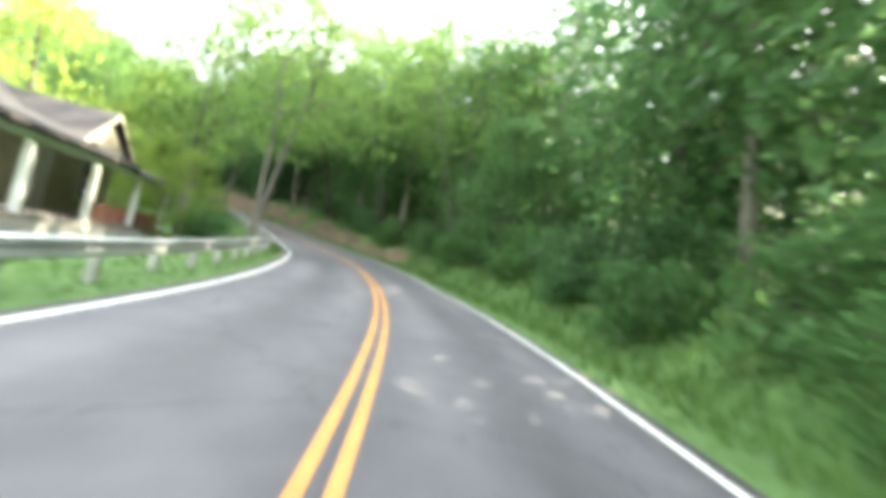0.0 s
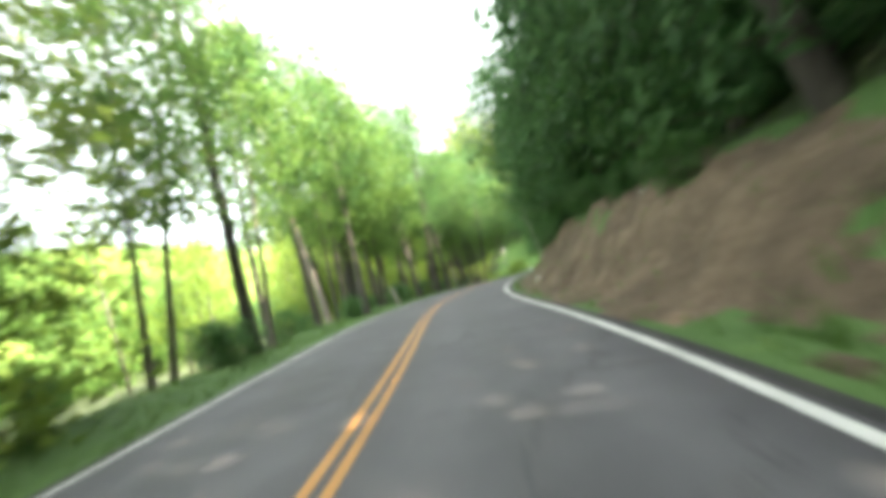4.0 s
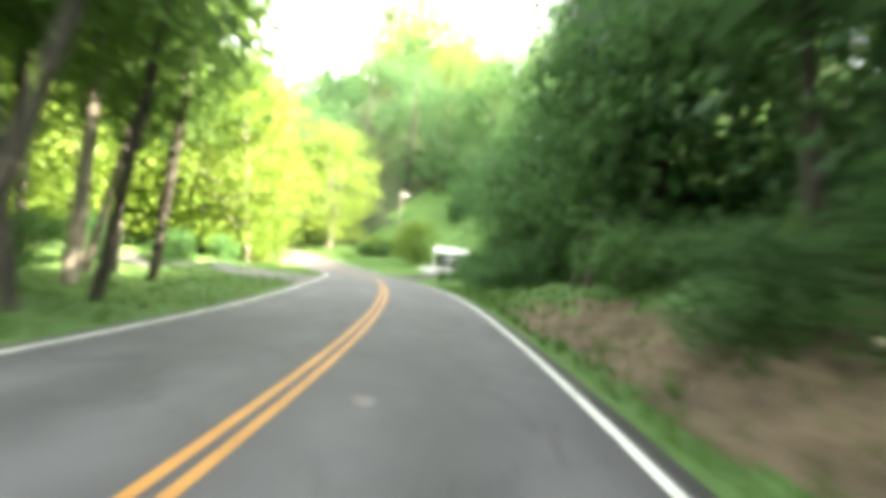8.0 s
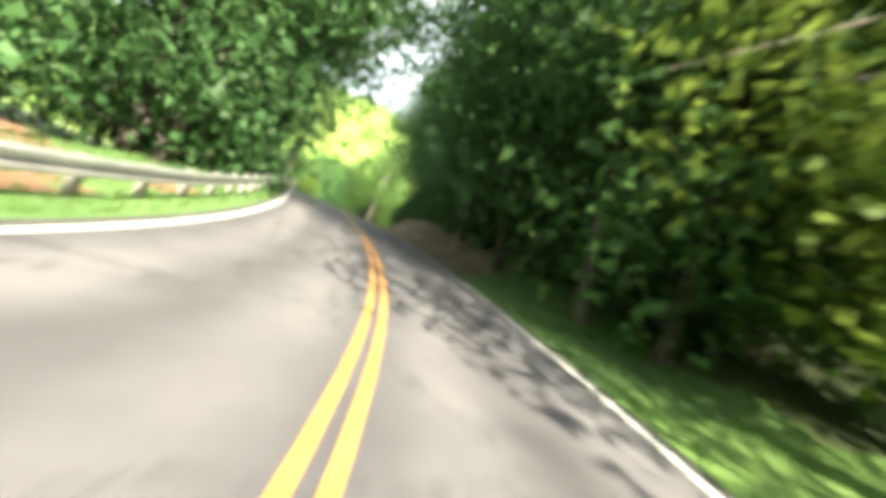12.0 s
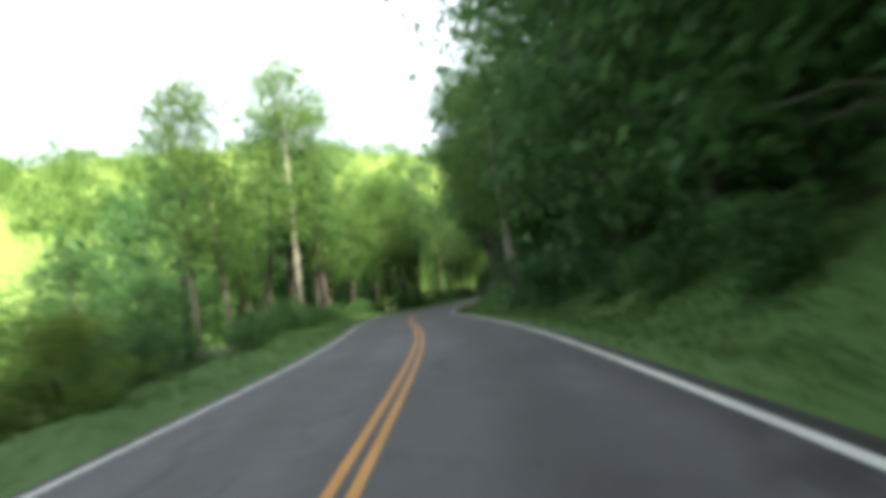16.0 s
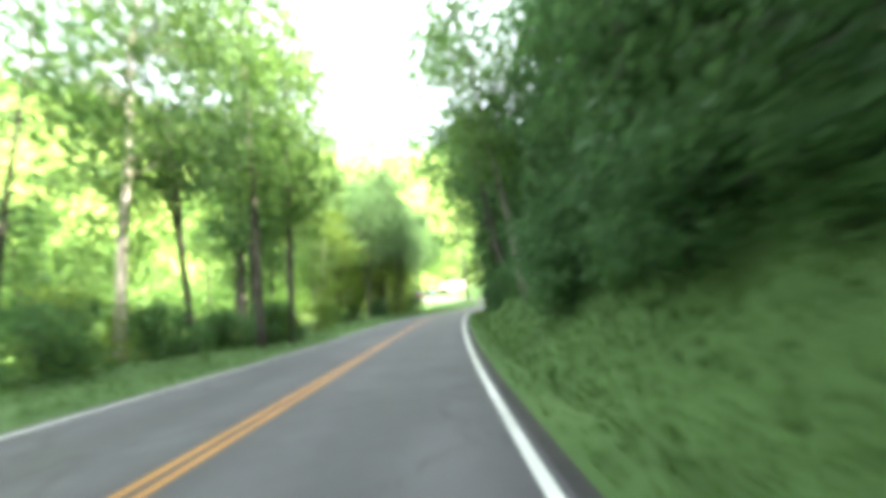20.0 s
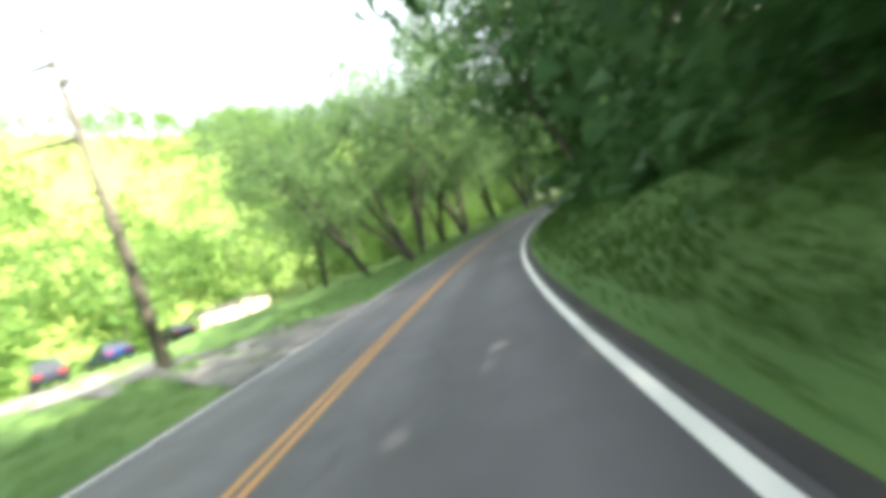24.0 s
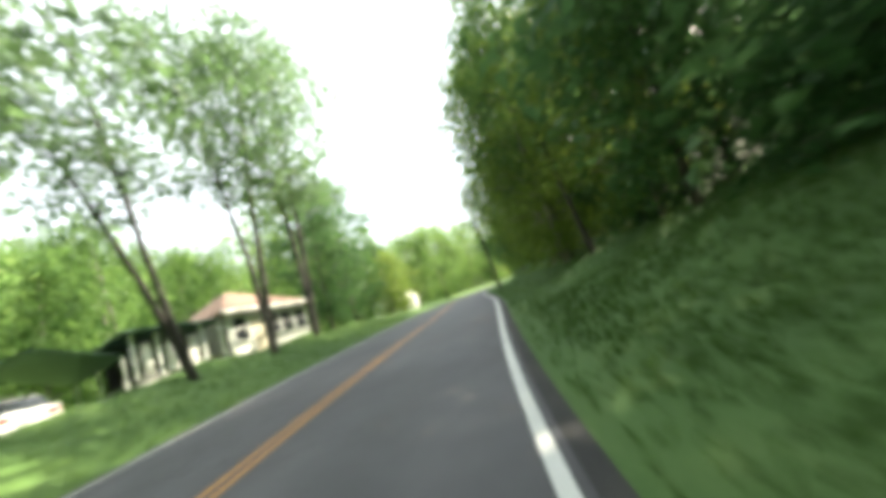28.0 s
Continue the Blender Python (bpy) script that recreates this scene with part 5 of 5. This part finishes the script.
# ---- driveways ----
def driveway(name, s_mid, d0, d1, half, flare, mat, label, drift=0.0):
    d_values = np.linspace(d0, d1, 16)
    u = np.linspace(-1, 1, 7)
    k, w = np.meshgrid(d_values, u, indexing="ij")
    t = (k - d0) / (d1 - d0)
    s = s_mid + drift * t ** 1.5 + w * (half + flare * np.clip(1 - t * 3.5, 0, 1) ** 2)
    x, y = spot(s, k)
    z = ground_z(s, k) + 0.05
    idx = np.arange(16 * 7).reshape(16, 7)
    f = np.stack([idx[:-1, :-1], idx[:-1, 1:], idx[1:, 1:], idx[1:, :-1]], -1).reshape(-1, 4)
    if d1 > d0:
        f = f[:, ::-1]
    return tagged(new(name, mesh_from(name, np.stack([x, y, z], -1).reshape(-1, 3), f, mat, True)), label, "driveway", kind="structure")


driveway("driveway_left", 146.0, -LANE - 0.3, -15, 2.0, 2.2, GRAVEL, "grey gravel driveway joining the road", 2)
driveway("driveway_bend", 176.0, -LANE - 0.3, -10, 2.0, 2.0, DIRT, "pale dirt pull-off at the bend", -3)
driveway("driveway_carport", 165.0, LANE + 0.3, 13, 2.0, 2.4, EDGE_ASPHALT, "dark asphalt driveway leading to the carport", 4)
driveway("carport_pad", 169.6, 9.0, 17, 2.4, 0, CONCRETE, "pale concrete pad before the carport", 1)
driveway("driveway_valley", 389.0, -LANE - 0.3, -32, 1.8, 3.0, GRAVEL, "pale gravel driveway leading down to parked cars", 8)


# ---- cars ----
def car(m, paint, label, tall=1.45, length=4.4):
    """Body, cabin glass, wheels and lamps; x is across, y ahead."""
    ob = thing("car", m, label, "car")
    h = length / 2
    side = ((-h, 0.32), (-h, 0.72), (-h + 0.12, 0.92), (-h * 0.5, 0.96), (h * 0.42, 0.93), (h - 0.25, 0.78), (h, 0.6), (h, 0.32))
    bm = bmesh.new()
    rings = []
    for x in (-0.86, -0.8, 0.8, 0.86):
        q = 0.04 if abs(x) > 0.83 else 0.0
        rings.append([bm.verts.new((x, y * (1 - q * 0.3), z - (q if z > 0.5 else -q))) for y, z in side])
    for a, b in zip(rings, rings[1:]):
        for i in range(len(side)):
            j = (i + 1) % len(side)
            bm.faces.new((a[i], a[j], b[j], b[i]))
    bm.faces.new(rings[0][::-1])
    bm.faces.new(rings[-1])
    bmesh.ops.recalc_face_normals(bm, faces=bm.faces)
    part("body", bm, paint, ob, smooth=False)
    roof = ((-h * 0.82, 0.94), (-h * 0.6, tall - 0.05), (-h * 0.3, tall), (h * 0.08, tall - 0.03), (h * 0.42, 0.93))
    bm = bmesh.new()
    lo = [[bm.verts.new((x * (1 - 0.16 * (z - 0.94) / (tall - 0.94)), y, z)) for y, z in roof] for x in (-0.78, 0.78)]
    for i in range(len(roof) - 1):
        bm.faces.new((lo[0][i], lo[0][i + 1], lo[1][i + 1], lo[1][i]))
    bm.faces.new(lo[0][::-1])
    bm.faces.new(lo[1])
    bmesh.ops.recalc_face_normals(bm, faces=bm.faces)
    cabin = part("window_band", bm, GLASS_M, ob, "dark window glass")
    bm = bmesh.new()
    box(bm, -0.64, -h * 0.58, tall - 0.03, 0.64, h * 0.06, tall + 0.015, bevel=0.02)
    part("roof", bm, paint, ob)
    for x in (-0.8, 0.8):
        for y in (-h * 0.62, h * 0.62):
            bm = bmesh.new()
            rod(bm, (x - 0.1, y, 0.32), (x + 0.1, y, 0.32), 0.32, 0.32, 18)
            wheel = part("wheel", bm, RUBBER, ob, "black tyre")
            bm = bmesh.new()
            rod(bm, (x - 0.11, y, 0.32), (x + 0.11, y, 0.32), 0.19, 0.19, 12)
            part("rim", bm, CHROME, wheel, "alloy rim")
    for x in (-0.62, 0.62):
        part("headlight", boxed(x - 0.17, h - 0.06, 0.6, x + 0.17, h + 0.015, 0.74, bevel=0.01), WHITE_TRIM, ob, "clear headlight")
        part("tail_light", boxed(x - 0.17, -h - 0.015, 0.62, x + 0.17, -h + 0.06, 0.8, bevel=0.01), LAMP_RED, ob, "red tail light")
    return ob


car(place(171.7, 14.6, -130, -0.05), CAR_SILVER, "silver-grey car parked under the carport")
car(place(397.4, -28.0, 60, -0.02), CAR_DARK, "dark grey car parked on the gravel below the road", 1.7, 4.6)
car(place(400.8, -28.0, 70, -0.02), CAR_BLUE, "blue car parked beside others on the gravel")
car(place(405.2, -28.0, 75, -0.02), CAR_DARK, "dark blue car parked at the end of the gravel")
car(place(452.4, -14.6, 70, -0.02), CAR_WHITE, "white car parked by the green-roofed carport")
car(place(449.0, -16.2, 75, -0.02), CAR_SILVER, "silver car parked on the grass by the house")


# ---- buildings ----
def window(parent, x, y, z, w, h, face, mat_frame=WHITE_TRIM):
    """A framed window on a wall that faces face (degrees about z; 0 looks to -y)."""
    m = pose(x, y, z, 0, 0, face)
    win = part("window", boxed(-w / 2, -0.015, 0, w / 2, 0.02, h), GLASS_M, parent, "dark glass pane", m=m)
    for a in ((-w / 2 - 0.07, -0.05, -0.07, -w / 2, 0.02, h + 0.07), (w / 2, -0.05, -0.07, w / 2 + 0.07, 0.02, h + 0.07), (-w / 2, -0.05, h, w / 2, 0.02, h + 0.07), (-w / 2, -0.035, h * 0.48, w / 2, 0.01, h * 0.52)):
        part("frame", boxed(*a), mat_frame, win)
    part("sill", boxed(-w / 2 - 0.1, -0.1, -0.12, w / 2 + 0.1, 0.02, -0.07, bevel=0.008), mat_frame, win)
    return win


def door(parent, x, y, z, face, mat=WHITE_TRIM):
    d = part("door", boxed(-0.45, -0.03, 0, 0.45, 0.02, 2.03, bevel=0.006), mat, parent, "panel door", m=pose(x, y, z, 0, 0, face))
    for a in ((-0.53, -0.05, 0, -0.45, 0.02, 2.1), (0.45, -0.05, 0, 0.53, 0.02, 2.1), (-0.53, -0.05, 2.03, 0.53, 0.02, 2.12)):
        part("frame", boxed(*a), WHITE_TRIM, d)
    bm = bmesh.new()
    rod(bm, (0.36, -0.1, 1.0), (0.36, -0.02, 1.0), 0.03)
    part("handle", bm, CHROME, d, "metal knob")
    return d


def gable_roof(parent, x0, y0, x1, y1, z, peak, over, mat, along_x=True, name="roof"):
    bm = bmesh.new()
    t = 0.14
    if along_x:
        ym = (y0 + y1) / 2
        drop = (peak - z) / (ym - y0) * over
        sec = ((y0 - over, z - drop), (ym, peak), (y1 + over, z - drop), (y1 + over, z - drop + t), (ym, peak + t), (y0 - over, z - drop + t))
        ends = [[bm.verts.new((x, y, q)) for y, q in sec] for x in (x0 - over, x1 + over)]
    else:
        xm = (x0 + x1) / 2
        drop = (peak - z) / (xm - x0) * over
        sec = ((x0 - over, z - drop), (xm, peak), (x1 + over, z - drop), (x1 + over, z - drop + t), (xm, peak + t), (x0 - over, z - drop + t))
        ends = [[bm.verts.new((x, y, q)) for x, q in sec] for y in (y0 - over, y1 + over)]
    for i in range(6):
        j = (i + 1) % 6
        bm.faces.new((ends[0][i], ends[0][j], ends[1][j], ends[1][i]))
    for e in ends:
        bm.faces.new((e[0], e[1], e[4], e[5]))
        bm.faces.new((e[1], e[2], e[3], e[4]))
    bmesh.ops.recalc_face_normals(bm, faces=bm.faces)
    return part(name, bm, mat, parent)


def gable_wall(parent, x, y0, y1, z, peak, mat):
    bm = bmesh.new()
    vs = [[bm.verts.new((x + k, y, q)) for y, q in ((y0, z), (y1, z), ((y0 + y1) / 2, peak))] for k in (-0.06, 0.06)]
    bm.faces.new(vs[0])
    bm.faces.new(vs[1][::-1])
    for i in range(3):
        bm.faces.new((vs[0][i], vs[0][(i + 1) % 3], vs[1][(i + 1) % 3], vs[1][i]))
    bmesh.ops.recalc_face_normals(bm, faces=bm.faces)
    return part("gable", bm, mat, parent)


def wall_box(parent, x0, y0, x1, y1, z0, z1, mat, boards=0.0):
    """Four walls with thickness."""
    for a in ((x0, y0, x1, y0 + 0.15), (x0, y1 - 0.15, x1, y1), (x0, y0 + 0.15, x0 + 0.15, y1 - 0.15), (x1 - 0.15, y0 + 0.15, x1, y1 - 0.15)):
        part("wall", boxed(a[0], a[1], z0, a[2], a[3], z1), mat, parent)


# the old house with a porch, below the first bend: x runs along the road, y away from it
m = place(15.9, -10.0, 90, -0.75, size=1.1)
hz = 0.0
old = thing("house", m, "old cream house with grey shingle roofs and a white-posted porch", "house")
part("foundation", boxed(-6.6, -0.2, -2.4, 6.6, 9.4, 0.25), CONCRETE, old)
part("porch_floor", boxed(-6.5, -0.1, 0.25, 6.5, 2.3, 0.4), GREY_WOOD, old)
wall_box(old, -6.3, 2.3, 6.3, 9.2, 0.25, 2.9, CREAM_WALL)


def long_roof(parent, x0, x1, section, mat, name="roof"):
    """A roof slab of one cross-section (y, z from front to back), 0.14 m thick."""
    bm = bmesh.new()
    outline = list(section) + [(y, z + 0.14) for y, z in reversed(section)]
    ends = [[bm.verts.new((x, y, z)) for y, z in outline] for x in (x0, x1)]
    k = len(outline)
    for i in range(k):
        bm.faces.new((ends[0][i], ends[0][(i + 1) % k], ends[1][(i + 1) % k], ends[1][i]))
    half = len(section)
    for e in ends:
        for i in range(half - 1):
            bm.faces.new((e[i], e[i + 1], e[k - 2 - i], e[k - 1 - i]))
    bmesh.ops.recalc_face_normals(bm, faces=bm.faces)
    return part(name, bm, mat, parent)


long_roof(old, -6.8, 2.0, ((-0.4, 2.45), (2.4, 3.3), (5.7, 5.1), (9.7, 2.7)), SHINGLE_GREY)
long_roof(old, 2.02, 6.8, ((-0.35, 2.3), (2.4, 3.0), (5.7, 4.1), (9.6, 2.55)), SHINGLE_GREY, "lower_roof")
gable_wall(old, -6.25, 2.3, 9.2, 2.9, 4.9, CREAM_WALL)
gable_wall(old, 2.0, 2.3, 9.2, 3.3, 5.2, CREAM_WALL)
gable_wall(old, 6.25, 2.3, 9.2, 2.9, 3.95, CREAM_WALL)
# the small gable over the porch
bm = bmesh.new()
slab(bm, ((-1.7, 0.0), (1.7, 0.0), (0.0, 1.15)), -0.05, 0.05)
dormer = part("porch_gable", bm, CREAM_WALL, old, "cream boarded porch gable", m=pose(1.2, 0.55, 2.75, 90, 0, 0))
for a, b in ((-2.0, 0.0), (2.0, 0.0)):
    bm = bmesh.new()
    v = [bm.verts.new(p) for p in ((a, -0.2, -0.2), (0, -0.2, 1.25), (0, 3.6, 1.25), (a, 3.6, -0.2), (a, -0.2, -0.06), (0, -0.2, 1.39), (0, 3.6, 1.39), (a, 3.6, -0.06))]
    for q in ((0, 1, 2, 3), (4, 5, 6, 7), (0, 1, 5, 4), (1, 2, 6, 5), (2, 3, 7, 6), (3, 0, 4, 7)):
        bm.faces.new([v[i] for i in q])
    bmesh.ops.recalc_face_normals(bm, faces=bm.faces)
    part("gable_roof", bm, SHINGLE_GREY, old, m=pose(1.2, 0.5, 2.75))
    part("rake_board", boxed(-0.03, -0.28, 0, 0.03, -0.22, 2.5), CREAM_WALL, old, "cream rake board", m=pose(1.2 + a, 0.5, 2.6, 0, 54 if a < 0 else -54, 0))
for x in (-6.3, -3.2, 0.0, 3.2, 6.3):
    part("porch_post", boxed(x - 0.09, -0.05, 0.4, x + 0.09, 0.13, 2.42, bevel=0.01), WHITE_TRIM, old, "white square post")
part("porch_beam", boxed(-6.4, -0.06, 2.24, 6.4, 0.12, 2.42), WHITE_TRIM, old)
part("porch_skirt", boxed(0.2, 0.16, 0.4, 6.2, 0.26, 1.0), BRICK_RED, old, "low red brick porch wall")
for x in (-4.6, -1.6, 4.4):
    window(old, x, 2.28, 1.1, 1.0, 1.35, 0)
door(old, 1.4, 2.28, 0.4, 0)
for y in (4.2, 7.0):
    window(old, 6.32, y, 1.1, 0.95, 1.3, 90)
    window(old, -6.32, y, 1.1, 0.95, 1.3, -90)

# the white house with a brown hipped roof, by the end of the climb
x, y, z = stand(462.4, -10.6)
white = thing("house", pose(x, y, float(road_z(462.4, -7)) + 1.15, 0, 0, math.degrees(heading(461.4)) + 90 - 27), "white bungalow with a brown hipped shingle roof beside the road", "house")
part("foundation", boxed(-1.0, 0, -3.0, 4.6, 8.0, 0.1), CONCRETE, white)
wall_box(white, -0.9, 0.1, 4.5, 7.9, 0.1, 2.6, WHITE_WALL)
bm = bmesh.new()
eave = [bm.verts.new(p) for p in ((-1.4, -0.4, 2.6), (4.9, -0.4, 2.6), (4.9, 8.4, 2.6), (-1.4, 8.4, 2.6))]
low = [bm.verts.new((v.co.x, v.co.y, 2.48)) for v in eave]
ridge = [bm.verts.new((1.7, 3.6, 4.7)), bm.verts.new((1.7, 4.8, 4.7))]
bm.faces.new((eave[0], eave[1], ridge[0]))
bm.faces.new((eave[1], eave[2], ridge[1], ridge[0]))
bm.faces.new((eave[2], eave[3], ridge[1]))
bm.faces.new((eave[3], eave[0], ridge[0], ridge[1]))
bm.faces.new(low)
for i in range(4):
    bm.faces.new((eave[i], eave[(i + 1) % 4], low[(i + 1) % 4], low[i]))
bmesh.ops.recalc_face_normals(bm, faces=bm.faces)
part("roof", bm, SHINGLE_BROWN, white, "brown hipped shingle roof")
part("fascia", boxed(-1.42, -0.44, 2.44, 4.92, -0.4, 2.62), WHITE_TRIM, white)
for x in (2.0, 2.95, 4.0):
    window(white, x, 0.08, 1.0, 0.75, 1.15, 0)
window(white, -0.2, 0.08, 0.9, 0.8, 1.3, 0)
door(white, 0.9, 0.08, 0.1, 0, CREAM_WALL)
for y in (2.4, 5.6):
    window(white, 4.52, y, 1.0, 0.9, 1.2, 90)
# the low porch wing
part("porch_floor", boxed(-5.6, 0.3, -3.0, -1.04, 6.0, 0.05), CONCRETE, white)
part("porch_roof", boxed(-6.0, -0.1, 2.18, -1.42, 6.4, 2.34, bevel=0.02), GREEN_METAL, white, "low dark green porch roof")
# The open porch's inner shade is put into this wall's colour.
part("porch_wall", boxed(-5.5, 3.7, 0.05, -1.04, 3.85, 2.18), DARK_INSIDE, white, "back wall of the porch, near-black for the shade inside")
for x in (-5.5, -4.4, -3.3, -2.2, -1.2):
    part("porch_post", boxed(x - 0.08, 0.35, 0.05, x + 0.08, 0.51, 2.18, bevel=0.01), WHITE_TRIM, white, "white square post")
for x in (-4.95, -3.85, -2.75):
    part("porch_panel", boxed(x - 0.22, 0.4, 0.15, x + 0.22, 0.46, 1.7), WHITE_WALL, white, "white lattice porch panel")


def carport(m, w, l, h, roof_mat, label, pitch=0.25, screens=False):
    ob = thing("carport", m, label, "carport")
    bm = bmesh.new()
    sec = ((-w / 2, h), (0, h + pitch), (w / 2, h), (w / 2, h + 0.09), (0, h + pitch + 0.09), (-w / 2, h + 0.09))
    ends = [[bm.verts.new((x, y, z)) for x, z in sec] for y in (-l / 2, l / 2)]
    for i in range(6):
        bm.faces.new((ends[0][i], ends[0][(i + 1) % 6], ends[1][(i + 1) % 6], ends[1][i]))
    for e in ends:
        bm.faces.new((e[0], e[1], e[4], e[5]))
        bm.faces.new((e[1], e[2], e[3], e[4]))
    bmesh.ops.recalc_face_normals(bm, faces=bm.faces)
    roof = part("roof", bm, roof_mat, ob)
    for i in range(int(w / 0.6) - 1):
        x = -w / 2 + 0.6 * (i + 1)
        q = h + 0.09 + pitch * (1 - abs(x) / (w / 2))
        part("roof_rib", boxed(x - 0.02, -l / 2, q, x + 0.02, l / 2, q + 0.03), roof_mat, roof)
    for x in (-w / 2 + 0.12, w / 2 - 0.12):
        for y in (-l / 2 + 0.15, 0, l / 2 - 0.15):
            part("post", boxed(x - 0.05, y - 0.05, -0.4, x + 0.05, y + 0.05, h + 0.02, bevel=0.008), WHITE_TRIM, ob, "white post")
    if screens:
        for k in range(3):
            y0 = -l / 2 + 0.2 + k * (l - 0.4) / 3
            part("screen", boxed(w / 2 - 0.22, y0 + 0.04, 0.0, w / 2 - 0.18, y0 + (l - 0.4) / 3 - 0.04, h - 0.3), DARK_INSIDE, ob, "dark screen between the posts")
    return ob


carport(place(172.2, 14.0, 50, 0.0), 3.0, 4.4, 1.9, WHITE_METAL, "white metal carport with dark back screens over a parked car", 0.5, True)
carport(place(454.6, -16.6, 63, 0.0), 6.0, 6.0, 2.5, GREEN_METAL, "dark green metal-roofed carport beside the house", 0.9)


def shed(m, w, l, h, wall, roof, label):
    ob = thing("shed", m, label, "shed")
    wall_box(ob, -w / 2, -l / 2, w / 2, l / 2, -0.5, h, wall)
    gable_roof(ob, -w / 2, -l / 2, w / 2, l / 2, h, h + 0.7, 0.2, roof)
    for x in (-w / 2 + 0.06, w / 2 - 0.06):
        gable_wall(ob, x, -l / 2, l / 2, h, h + 0.66, wall)
    window(ob, -w / 4, -l / 2 - 0.02, 0.9, 0.7, 0.8, 0)
    door(ob, w / 4, -l / 2 - 0.02, 0.0, 0)
    return ob


shed(place(424.0, -54.0, 100), 6.0, 4.0, 2.3, CREAM_WALL, SHINGLE_GREY, "cream outbuilding down in the valley")
shed(place(418.0, -46.0, 80), 6.0, 4.0, 2.3, CREAM_WALL, SHINGLE_GREY, "small cream house across the valley lawn")
shed(place(173.0, 27.0, 60), 4.6, 2.6, 2.0, WHITE_WALL, WHITE_METAL, "small white shed at the edge of the wood")
shed(place(500.0, -10.0, 95), 7.0, 5.0, 2.4, WHITE_WALL, SHINGLE_GREY, "small white house further along the road")

# ---- stones in the cut bank ----
stone_rng = random.Random(3)


def stone(s, d, r, label, tall=0.7):
    bm = bmesh.new()
    bmesh.ops.create_icosphere(bm, subdivisions=2, radius=r)
    for v in bm.verts:
        v.co *= 1 + 0.25 * noise.noise(v.co * (1.8 / r) + Vector((s, d, 0)))
        v.co.z *= tall
    me = bpy.data.meshes.new("stone")
    bm.to_mesh(me)
    bm.free()
    me.materials.append(ROCK)
    ob = new("stone", me)
    x, y, z = stand(s, d)
    ob.matrix_world = pose(x, y, z + r * 0.2, 0, 0, stone_rng.uniform(0, 360))
    return tagged(ob, label, "stone", "stones in the clay bank")


stone(74.95, 4.72, 0.19, "pale upright boulder set in the clay bank", 1.25)
for i in range(6):
    stone(stone_rng.uniform(164.5, 170.5), stone_rng.uniform(4.2, 5.4), stone_rng.uniform(0.08, 0.2), "pale stone lying on the grass beside the driveway")
for i in range(46):
    s0, s1 = ((64, 130), (208, 250), (208, 250), (350, 370))[i % 4]
    stone(stone_rng.uniform(s0, s1), stone_rng.uniform(4.6, 6.6), stone_rng.uniform(0.05, 0.16), "small pale stone lying in the bare bank")
